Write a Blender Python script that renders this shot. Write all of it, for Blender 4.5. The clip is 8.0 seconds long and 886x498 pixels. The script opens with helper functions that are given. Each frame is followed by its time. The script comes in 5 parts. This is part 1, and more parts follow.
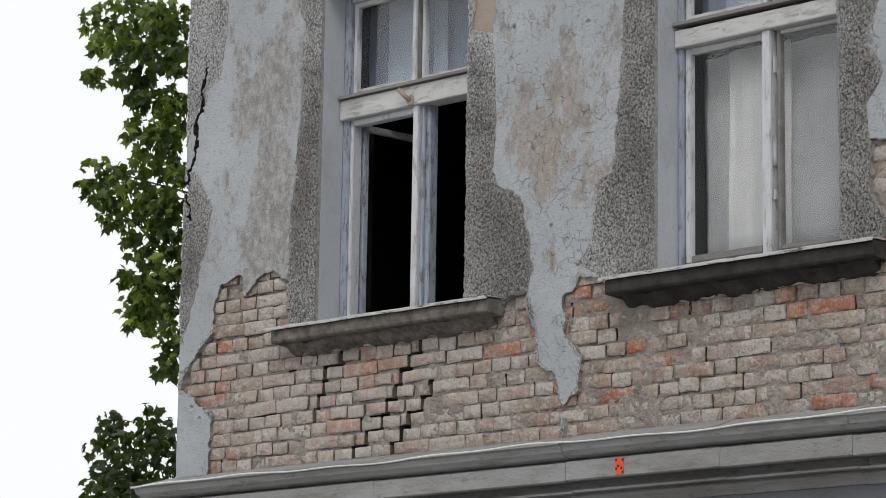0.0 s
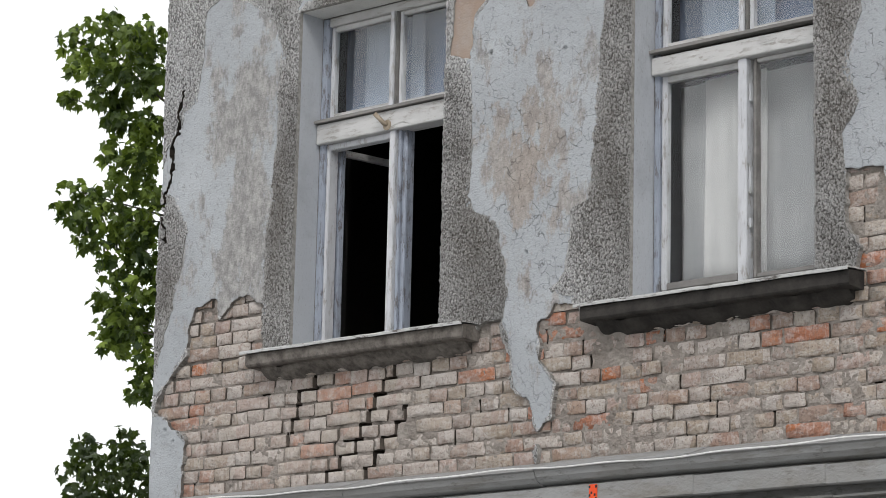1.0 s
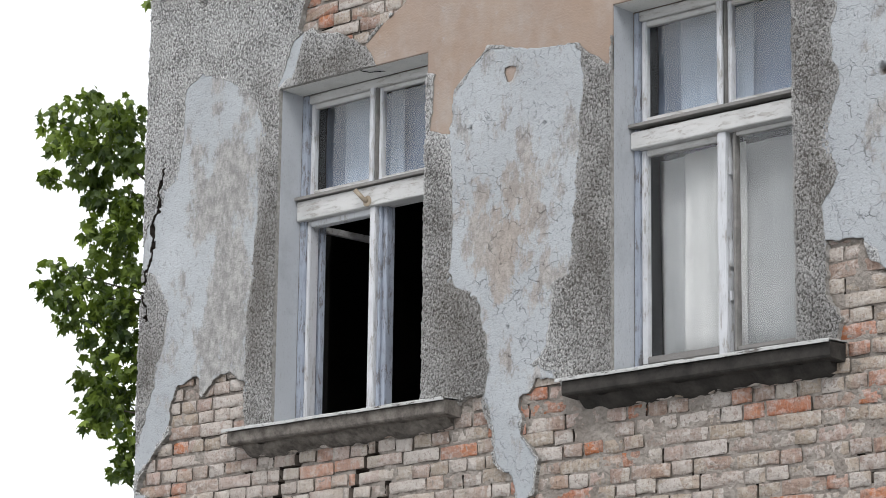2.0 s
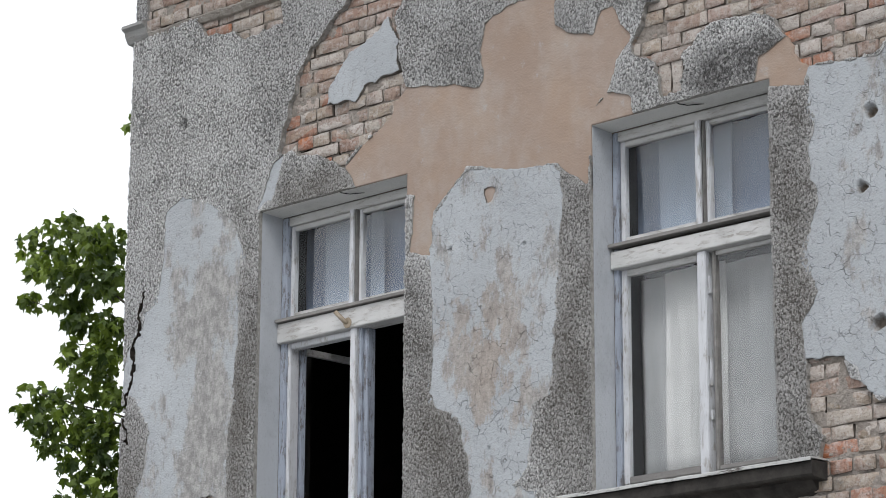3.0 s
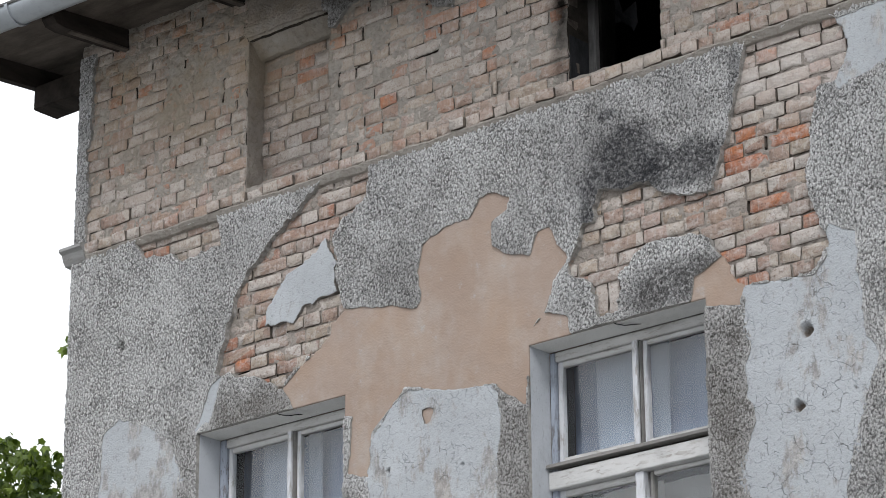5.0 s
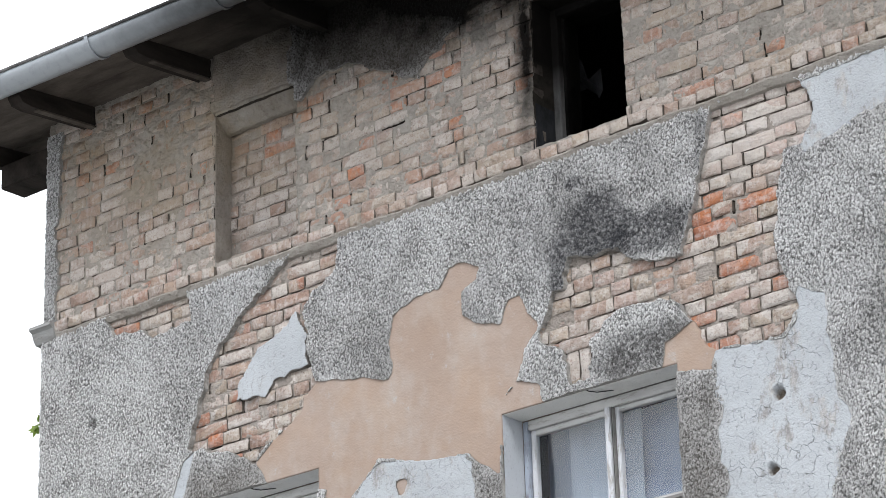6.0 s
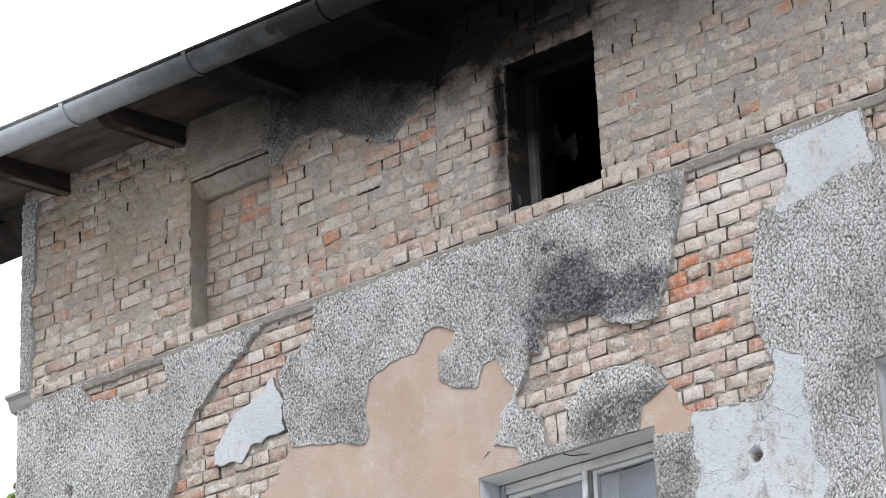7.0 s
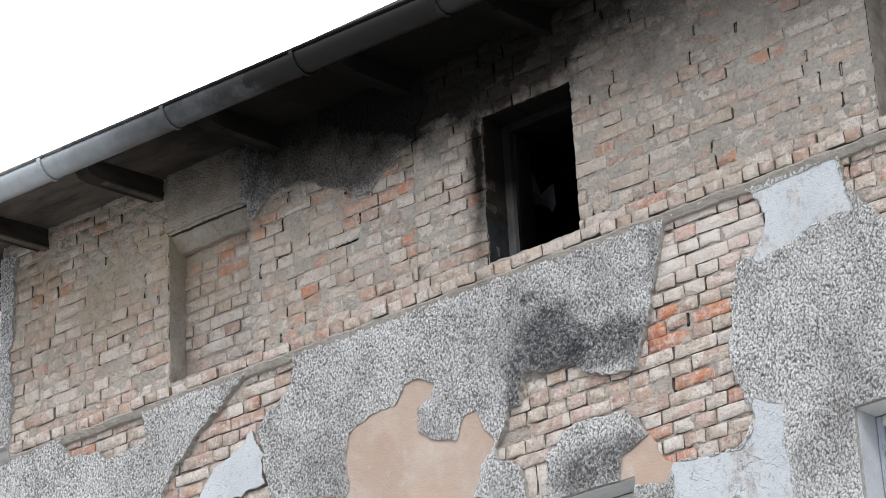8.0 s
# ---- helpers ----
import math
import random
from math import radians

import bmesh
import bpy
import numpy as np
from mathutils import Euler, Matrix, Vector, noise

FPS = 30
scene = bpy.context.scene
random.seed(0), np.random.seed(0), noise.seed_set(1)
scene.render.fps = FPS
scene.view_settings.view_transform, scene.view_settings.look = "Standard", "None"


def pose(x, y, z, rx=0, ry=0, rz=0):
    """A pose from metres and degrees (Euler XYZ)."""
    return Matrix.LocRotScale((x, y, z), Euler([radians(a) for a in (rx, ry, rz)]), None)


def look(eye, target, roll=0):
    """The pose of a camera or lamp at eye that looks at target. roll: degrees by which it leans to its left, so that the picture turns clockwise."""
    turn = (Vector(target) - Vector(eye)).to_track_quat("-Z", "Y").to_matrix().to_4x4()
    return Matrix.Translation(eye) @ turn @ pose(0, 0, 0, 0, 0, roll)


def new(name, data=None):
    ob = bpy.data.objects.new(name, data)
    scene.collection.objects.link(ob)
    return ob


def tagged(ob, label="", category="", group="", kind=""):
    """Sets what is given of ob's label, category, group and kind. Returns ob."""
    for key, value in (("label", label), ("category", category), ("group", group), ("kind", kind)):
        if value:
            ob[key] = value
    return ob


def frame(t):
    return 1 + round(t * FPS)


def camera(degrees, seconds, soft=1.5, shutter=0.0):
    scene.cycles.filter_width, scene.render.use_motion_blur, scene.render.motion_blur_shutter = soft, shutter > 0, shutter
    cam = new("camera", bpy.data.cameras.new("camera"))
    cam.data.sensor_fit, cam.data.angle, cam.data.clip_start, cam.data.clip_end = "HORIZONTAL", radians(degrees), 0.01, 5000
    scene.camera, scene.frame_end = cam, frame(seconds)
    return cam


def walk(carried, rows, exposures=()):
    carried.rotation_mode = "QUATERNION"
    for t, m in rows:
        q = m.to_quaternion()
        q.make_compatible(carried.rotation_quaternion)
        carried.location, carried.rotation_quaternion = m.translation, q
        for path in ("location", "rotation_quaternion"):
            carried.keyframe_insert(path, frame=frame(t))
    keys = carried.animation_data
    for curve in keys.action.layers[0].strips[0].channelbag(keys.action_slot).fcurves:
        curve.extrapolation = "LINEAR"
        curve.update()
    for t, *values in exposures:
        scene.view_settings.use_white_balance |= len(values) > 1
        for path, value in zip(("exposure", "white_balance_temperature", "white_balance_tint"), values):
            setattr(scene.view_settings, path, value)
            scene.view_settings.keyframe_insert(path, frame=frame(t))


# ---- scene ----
# ================= camera =================
cam = camera(17.525, 8.0, soft=0.6)
STAND = (12.232, -11.0, 1.6)
TURNS = [  # seconds, yaw, pitch, roll in degrees
    (0.0, 42.827, 11.481, 0.903),
    (0.5, 42.628, 11.633, 1.417),
    (1.0, 42.335, 11.993, 1.311),
    (2.5, 41.836, 14.613, 0.409),
    (3.0, 41.586, 15.922, 0.239),
    (3.5, 41.235, 17.261, 0.529),
    (4.0, 40.958, 18.165, -0.031),
    (4.5, 40.627, 19.352, -0.048),
    (6.0, 39.600, 21.713, -1.867),
    (6.5, 39.323, 22.437, -2.225),
    (7.0, 39.027, 22.976, -2.483),
    (7.5, 38.741, 23.481, -2.678),
    (8.0, 38.510, 23.993, -3.114),
]
EXPOSURES = [  # seconds, stops, kelvin, tint
    (0.0, -0.70, 6450, 10), (0.5, -0.68, 6450, 10), (1.0, -0.42, 6450, 10), (2.5, -0.16, 6300, 10), (3.0, -0.37, 6300, 10), (3.5, -0.37, 6300, 10),
    (4.5, -0.35, 6300, 10), (6.0, 0.20, 6250, 10), (6.5, 0.31, 6250, 10), (7.0, 0.36, 6250, 10), (8.0, 0.37, 6250, 10),
]
walk(cam, [(t, pose(*STAND, 90 + p, 0, yaw) @ pose(0, 0, 0, 0, 0, r)) for t, yaw, p, r in TURNS],
     EXPOSURES)

# ================= light =================
world = bpy.data.worlds.new("world")
scene.world = world
world.use_nodes = True
wn = world.node_tree
sky = wn.nodes.new("ShaderNodeTexSky")
sky.sky_type, sky.sun_disc = "NISHITA", False
sky.sun_elevation, sky.sun_rotation = radians(45), radians(144)
sky.dust_density, sky.air_density = 4.0, 1.0
overcast = wn.nodes.new("ShaderNodeMix")
overcast.data_type = "RGBA"
overcast.inputs["Factor"].default_value = 0.9
overcast.inputs["B"].default_value = (13.5, 13.5, 13.6, 1)
wn.links.new(sky.outputs[0], overcast.inputs["A"])
wn.links.new(overcast.outputs["Result"], wn.nodes["Background"].inputs["Color"])
wn.nodes["Background"].inputs["Strength"].default_value = 0.128
sun = new("sun", bpy.data.lights.new("sun", "SUN"))
sun.data.energy, sun.data.angle, sun.data.color = 1.5, radians(14), (1, 0.97, 0.93)
sun.matrix_world = look((13, -14, 22), (3, 0, 5))

# ================= materials =================
class Nodes:
    """Short-hand for building one procedural material."""

    def __init__(self, name):
        self.m = bpy.data.materials.new(name)
        self.m.use_nodes = True
        self.t = self.m.node_tree
        self.bsdf = self.t.nodes["Principled BSDF"]
        self.pos = self.node("ShaderNodeNewGeometry").outputs["Position"]

    def node(self, kind, **inputs):
        n = self.t.nodes.new(kind)
        for k, v in inputs.items():
            self.put(n.inputs[k], v)
        return n

    def put(self, socket, v):
        if isinstance(v, bpy.types.NodeSocket):
            self.t.links.new(v, socket)
        else:
            socket.default_value = v

    def noise(self, scale, detail=4, rough=0.55, stretch=None, distort=0.0, vec=None):
        v = vec or self.pos
        if stretch:
            mp = self.node("ShaderNodeMapping", Vector=v, Scale=stretch)
            v = mp.outputs[0]
        n = self.node("ShaderNodeTexNoise", Vector=v, Scale=scale, Detail=detail, Roughness=rough, Distortion=distort)
        return n.outputs["Fac"]

    def ramp(self, fac, lo, hi, a=0.0, b=1.0):
        n = self.node("ShaderNodeMapRange", Value=fac)
        n.inputs[1].default_value, n.inputs[2].default_value = lo, hi
        n.inputs[3].default_value, n.inputs[4].default_value = a, b
        return n.outputs[0]

    def math(self, op, a, b=0.0, clamp=False):
        n = self.node("ShaderNodeMath")
        n.operation, n.use_clamp = op, clamp
        self.put(n.inputs[0], a)
        self.put(n.inputs[1], b)
        return n.outputs[0]

    def mix(self, fac, a, b, kind="MIX"):
        n = self.node("ShaderNodeMix")
        n.data_type, n.blend_type = "RGBA", kind
        self.put(n.inputs["Factor"], fac)
        for key, v in (("A", a), ("B", b)):
            self.put(n.inputs[key], (*v, 1) if isinstance(v, tuple) else v)
        return n.outputs["Result"]

    def blob(self, cx, cz, rx, rz, soft=0.6, wobble=0.35, scale=4.0):
        """A stain of about that size on the facade, 1 inside, with a ragged edge."""
        sep = self.node("ShaderNodeSeparateXYZ", Vector=self.pos)
        dx = self.math("MULTIPLY", self.math("SUBTRACT", sep.outputs[0], cx), 1 / rx)
        dz = self.math("MULTIPLY", self.math("SUBTRACT", sep.outputs[2], cz), 1 / rz)
        d = self.math("SQRT", self.math("ADD", self.math("MULTIPLY", dx, dx), self.math("MULTIPLY", dz, dz)))
        d = self.math("ADD", d, self.math("MULTIPLY", self.math("SUBTRACT", self.noise(scale, 5, 0.65), 0.5), wobble * 3))
        return self.ramp(d, 1 - soft, 1 + soft * 0.6, 1, 0)

    def soot(self, colour):
        """Fire soot above the burnt attic window; fainter dark band right along the eaves."""
        s = self.math("MAXIMUM", self.blob(3.5, 9.05, 1.2, 0.64, 0.32, 0.2, 5), self.blob(3.75, 8.3, 0.08, 0.6, 0.7, 0.4, 9))
        s = self.math("MAXIMUM", s, self.math("MULTIPLY", self.blob(2.6, 9.35, 1.35, 0.86, 0.4, 0.16, 4), 0.95))
        s = self.math("MAXIMUM", s, self.math("MULTIPLY", self.blob(3.98, 8.95, 0.78, 0.56, 0.3, 0.2, 6), 0.96))
        s = self.math("MAXIMUM", s, self.math("MULTIPLY", self.blob(4.6, 9.2, 1.3, 0.74, 0.5, 0.25, 4), 0.93))
        s = self.math("MAXIMUM", s, self.math("MULTIPLY", self.blob(5.6, 9.35, 1.8, 0.8, 0.9, 0.25, 3), 0.75))
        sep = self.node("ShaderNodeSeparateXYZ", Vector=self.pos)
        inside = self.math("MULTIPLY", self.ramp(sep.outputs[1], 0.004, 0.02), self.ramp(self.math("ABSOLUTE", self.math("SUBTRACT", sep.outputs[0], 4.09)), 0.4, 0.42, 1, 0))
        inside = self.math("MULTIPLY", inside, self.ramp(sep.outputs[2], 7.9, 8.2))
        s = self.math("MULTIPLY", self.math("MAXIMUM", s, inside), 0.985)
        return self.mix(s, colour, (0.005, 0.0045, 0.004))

    def bump(self, height, strength=0.5, distance=0.01, normal=None):
        n = self.node("ShaderNodeBump", Height=height, Strength=strength, Distance=distance)
        if normal:
            self.put(n.inputs["Normal"], normal)
        return n.outputs[0]

    def done(self, colour, rough=0.8, normal=None, metal=0.0, spec=0.3):
        self.put(self.bsdf.inputs["Base Color"], (*colour, 1) if isinstance(colour, tuple) else colour)
        self.put(self.bsdf.inputs["Roughness"], rough)
        self.put(self.bsdf.inputs["Metallic"], metal)
        self.put(self.bsdf.inputs["Specular IOR Level"], spec)
        if normal:
            self.put(self.bsdf.inputs["Normal"], normal)
        return self.m


def brick_material(name):
    n = Nodes(name)
    rnd = n.node("ShaderNodeObjectInfo").outputs["Random"]
    zone = n.ramp(n.noise(0.9, 3, 0.5), 0.35, 0.65, -0.14, 0.08)
    for blob in ((5.0, 6.85, 0.3, 0.28), (3.2, 3.95, 0.45, 0.35), (0.85, 8.4, 0.65, 0.4), (1.8, 8.4, 0.35, 0.2), (2.6, 8.42, 0.6, 0.16), (5.9, 8.7, 0.6, 0.4), (1.5, 6.55, 0.35, 0.12)):
        zone = n.math("ADD", zone, n.math("MULTIPLY", n.blob(*blob, 0.8, 0.2, 3), 0.18))
    pick = n.node("ShaderNodeValToRGB", Fac=n.math("ADD", rnd, zone, True))
    ramp = pick.color_ramp
    ramp.elements[0].position, ramp.elements[0].color = 0.0, (0.45, 0.39, 0.35, 1)
    ramp.elements[1].position, ramp.elements[1].color = 1.0, (0.42, 0.18, 0.11, 1)
    ramp.interpolation = "CONSTANT"
    tones = ((0.08, (0.36, 0.30, 0.265, 1)), (0.18, (0.50, 0.455, 0.42, 1)), (0.28, (0.41, 0.345, 0.285, 1)), (0.36, (0.35, 0.265, 0.22, 1)), (0.44, (0.48, 0.43, 0.39, 1)), (0.52, (0.37, 0.31, 0.25, 1)),
             (0.60, (0.42, 0.325, 0.285, 1)), (0.67, (0.45, 0.40, 0.35, 1)), (0.74, (0.34, 0.235, 0.19, 1)), (0.83, (0.39, 0.29, 0.23, 1)), (0.90, (0.38, 0.20, 0.14, 1)), (0.95, (0.45, 0.175, 0.085, 1)))
    for p, c in tones:
        e = ramp.elements.new(p)
        e.color = c
    smear = n.ramp(n.noise(4.5, 7, 0.75), 0.47, 0.6)
    col = n.mix(n.math("MULTIPLY", smear, 0.4), pick.outputs[0], (0.46, 0.435, 0.40))
    col = n.mix(n.math("MULTIPLY", n.ramp(n.noise(17, 6, 0.72, stretch=(0.8, 1, 1.3)), 0.5, 0.6), 0.42), col, (0.62, 0.595, 0.575))
    col = n.mix(n.math("MULTIPLY", n.ramp(n.noise(24, 6, 0.78), 0.53, 0.62), 0.55), col, (0.25, 0.165, 0.13))
    col = n.mix(n.math("MULTIPLY", n.ramp(n.noise(62, 4, 0.7), 0.55, 0.66), 0.6), col, (0.14, 0.10, 0.085))
    col = n.mix(n.math("MULTIPLY", n.ramp(n.noise(1.7, 5, 0.6), 0.52, 0.7), 0.2), col, (0.2, 0.17, 0.14))
    col = n.mix(n.math("MULTIPLY", n.blob(1.35, 3.85, 1.0, 0.36, 0.7, 0.25, 3), 0.38), col, (0.56, 0.515, 0.475))
    drip = n.ramp(n.noise(38, 5, 0.7, stretch=(1, 1, 0.22)), 0.52, 0.64)
    col = n.mix(n.math("MULTIPLY", drip, 0.3), col, (0.64, 0.615, 0.59))
    lime = n.math("MULTIPLY", n.blob(3.6, 8.2, 4.6, 0.75, 0.5, 0.4, 2.5), n.ramp(n.noise(3.4, 7, 0.72), 0.36, 0.56))
    col = n.mix(n.math("MULTIPLY", lime, 0.42), col, (0.40, 0.335, 0.28))
    col = n.mix(n.math("MULTIPLY", n.math("MULTIPLY", n.blob(0.9, 8.6, 1.7, 0.5, 0.7, 0.4, 2.5), n.ramp(n.noise(2.6, 6, 0.7), 0.36, 0.60)), 0.55), col, (0.31, 0.225, 0.14))
    col = n.mix(n.math("MULTIPLY", n.blob(5.15, 7.32, 0.4, 0.2, 0.6, 0.3, 4), 0.5), col, (0.6, 0.575, 0.55))
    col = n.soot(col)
    h = n.math("ADD", n.noise(75, 5, 0.75), n.math("MULTIPLY", n.noise(22, 4), 1.8))
    return n.done(col, 0.95, n.bump(h, 0.8, 0.016), 0, 0.06)


def mortar_material(name, dark, pale):
    n = Nodes(name)
    col = n.mix(n.ramp(n.noise(6, 6, 0.65), 0.25, 0.75), dark, pale)
    col = n.mix(n.math("MULTIPLY", n.ramp(n.noise(30, 6, 0.75), 0.5, 0.68), 0.55), col, (0.17, 0.14, 0.12))
    tan = n.math("MULTIPLY", n.blob(0.9, 8.5, 1.7, 0.6, 0.7, 0.4, 2.5), n.ramp(n.noise(2.6, 6, 0.7), 0.36, 0.60))
    col = n.mix(n.math("MULTIPLY", tan, 0.5), col, (0.30, 0.235, 0.15))
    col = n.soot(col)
    h = n.math("ADD", n.noise(70, 5, 0.7), n.math("MULTIPLY", n.noise(20, 4, 0.7), 1.6))
    return n.done(col, 0.95, n.bump(h, 1.0, 0.018), 0, 0.06)


def rough_material():
    n = Nodes("roughcast_plaster")
    fine = n.noise(190, 3, 0.6)
    streak = n.noise(84, 5, 0.66, stretch=(1, 1, 0.75), distort=0.7)
    col = n.mix(n.ramp(n.noise(1.3, 6, 0.6), 0.36, 0.64), (0.72, 0.72, 0.725), (0.86, 0.86, 0.86))
    col = n.mix(n.math("MULTIPLY", n.ramp(n.noise(2.1, 7, 0.72, stretch=(1, 1, 0.6)), 0.46, 0.66), 0.62), col, (0.30, 0.295, 0.285))
    col = n.mix(n.math("MULTIPLY", n.blob(0.55, 6.85, 0.95, 0.8, 0.7, 0.25, 2), 0.85), col, (0.86, 0.86, 0.855))
    # pits darkened in the colour, for dirt and the shading the bump lacks
    grains = n.ramp(n.math("ADD", streak, n.math("ADD", n.math("MULTIPLY", n.math("SUBTRACT", fine, 0.5), 0.3), n.math("MULTIPLY", n.math("SUBTRACT", n.noise(4.0, 4, 0.6), 0.5), 0.25))), 0.41, 0.50, 1, 0)
    col = n.mix(n.math("MULTIPLY", grains, 0.76), col, (0.085, 0.083, 0.08))
    # curvature darkens the hollows: settled dirt plus painted shade
    hollow_shade = n.ramp(n.node("ShaderNodeNewGeometry").outputs["Pointiness"], 0.42, 0.52, 1, 0)
    col = n.mix(n.math("MULTIPLY", hollow_shade, 0.8), col, (0.075, 0.072, 0.068))
    # soot that came through the masonry over the second window
    speck = n.ramp(n.noise(48, 4, 0.7), 0.36, 0.6, 0.35, 1.0)
    for blob, soft, k in (((4.18, 7.11, 0.23, 0.19), 0.25, 0.85), ((4.5, 7.0, 0.33, 0.13), 0.35, 0.85), ((3.93, 6.92, 0.07, 0.24), 0.4, 0.8), ((4.02, 7.1, 0.35, 0.32), 0.6, 0.4), ((4.04, 7.39, 0.06, 0.035), 0.4, 0.8), ((4.86, 7.38, 0.05, 0.2), 0.4, 0.5)):
        col = n.mix(n.math("MULTIPLY", n.math("MULTIPLY", n.blob(*blob, soft, 0.36, 8), k), speck), col, (0.045, 0.047, 0.054))
    col = n.mix(n.math("MULTIPLY", n.math("MULTIPLY", n.blob(4.43, 6.39, 0.34, 0.13, 0.4, 0.3, 6), speck), 0.85), col, (0.075, 0.073, 0.072))
    for blob in ((2.42, 4.75, 0.34, 0.75), (0.98, 5.1, 0.17, 0.95), (3.34, 5.1, 0.28, 0.95), (4.74, 5.2, 0.2, 1.0), (1.6, 6.32, 0.5, 0.14), (0.1, 4.8, 0.15, 0.5)):
        col = n.mix(n.math("MULTIPLY", n.blob(*blob, 0.8, 0.35, 4), 0.52), col, (0.15, 0.132, 0.108))
    col = n.mix(n.math("MULTIPLY", n.blob(2.75, 8.75, 0.8, 0.5, 0.4, 0.2, 4), 0.8), col, (0.085, 0.07, 0.056))
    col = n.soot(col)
    h = n.math("ADD", n.math("MULTIPLY", streak, 1.6), n.math("MULTIPLY", fine, 0.7))
    return n.done(col, 0.95, n.bump(h, 1.0, 0.02), 0, 0.06)


def smooth_material():
    n = Nodes("smooth_grey_plaster")
    col = n.mix(n.ramp(n.noise(1.6, 6, 0.6), 0.3, 0.7), (0.335, 0.356, 0.376), (0.43, 0.455, 0.478))
    worn = n.ramp(n.math("ADD", n.noise(3.2, 9, 0.76, stretch=(1, 1, 0.55)), n.math("MAXIMUM", n.math("MULTIPLY", n.blob(2.8, 5.15, 0.4, 0.7, 0.9, 0.3, 3), 0.10), n.math("MULTIPLY", n.blob(0.63, 5.3, 0.24, 1.1, 0.9, 0.3, 3), 0.17))), 0.55, 0.60)
    grit = n.ramp(n.noise(26, 6, 0.8, stretch=(1, 1, 0.6)), 0.4, 0.6)
    col = n.mix(n.math("MULTIPLY", worn, 0.75), col, n.mix(grit, (0.17, 0.16, 0.148), (0.40, 0.385, 0.365)))
    col = n.mix(n.math("MULTIPLY", n.math("MULTIPLY", worn, n.blob(2.8, 5.1, 0.3, 0.6, 0.9, 0.4, 4)), 0.5), col, (0.34, 0.275, 0.225))
    col = n.mix(n.math("MULTIPLY", n.ramp(n.noise(14, 6, 0.75), 0.55, 0.75), 0.45), col, (0.27, 0.265, 0.26))
    col = n.mix(n.math("MULTIPLY", n.ramp(n.noise(40, 5, 0.8), 0.56, 0.63), 0.5), col, (0.17, 0.165, 0.16))
    vec = n.node("ShaderNodeMixRGB")
    vec.blend_type = "ADD"
    n.put(vec.inputs[0], 0.11)
    n.put(vec.inputs[1], n.pos)
    n.put(vec.inputs[2], n.node("ShaderNodeTexNoise", Vector=n.pos, Scale=9.0, Detail=4.0).outputs["Color"])
    edges = n.node("ShaderNodeTexVoronoi", Vector=vec.outputs[0], Scale=15.0)
    edges.feature = "DISTANCE_TO_EDGE"
    line = n.ramp(edges.outputs["Distance"], 0.0, 0.034, 1, 0)
    where = n.math("MULTIPLY", n.ramp(n.noise(1.7, 3, 0.6), 0.36, 0.5), n.ramp(n.noise(11, 4, 0.65), 0.46, 0.55))
    crack = n.math("MULTIPLY", n.math("MULTIPLY", line, where), n.math("ADD", n.math("MULTIPLY", n.math("MAXIMUM", n.blob(2.85, 5.1, 0.5, 1.3, 0.5, 0.2, 3), n.blob(5.15, 5.4, 0.5, 1.0, 0.5, 0.2, 3)), 0.75), 0.25))
    col = n.mix(n.math("MULTIPLY", crack, 0.62), col, (0.07, 0.066, 0.062))
    for x, z, r in ((0.454, 6.926, 0.032), (5.188, 5.965, 0.032), (5.124, 5.599, 0.028), (5.19, 4.93, 0.034)):
        col = n.mix(n.blob(x, z, r, r, 0.3, 0.3, 25), col, n.mix(n.noise(90, 4, 0.7), (0.05, 0.042, 0.036), (0.30, 0.26, 0.22)))
    h = n.math("SUBTRACT", n.math("ADD", n.noise(90, 4, 0.6), n.math("MULTIPLY", n.noise(12, 5), 1.5)), n.math("MULTIPLY", crack, 1.5))
    return n.done(n.soot(col), 0.9, n.bump(h, 0.6, 0.01))


def beige_material():
    n = Nodes("beige_undercoat")
    col = n.mix(n.ramp(n.noise(2.2, 6, 0.6), 0.3, 0.7), (0.285, 0.215, 0.172), (0.33, 0.265, 0.225))
    col = n.mix(n.math("MULTIPLY", n.ramp(n.noise(3.5, 7, 0.7, stretch=(1, 1, 0.6)), 0.47, 0.7), 0.7), col, (0.37, 0.335, 0.305))
    col = n.mix(n.math("MULTIPLY", n.ramp(n.noise(30, 5, 0.7), 0.6, 0.8), 0.3), col, (0.3, 0.2, 0.14))
    col = n.mix(n.math("MULTIPLY", n.ramp(n.noise(11, 7, 0.78), 0.60, 0.66), 0.5), col, (0.36, 0.365, 0.36))
    col = n.mix(n.math("MULTIPLY", n.ramp(n.noise(1.6, 4, 0.6), 0.45, 0.65), 0.35), col, (0.36, 0.25, 0.17))
    return n.done(col, 0.93, n.bump(n.math("ADD", n.noise(80, 4), n.math("MULTIPLY", n.noise(9, 5, 0.6), 1.6)), 0.45, 0.008))


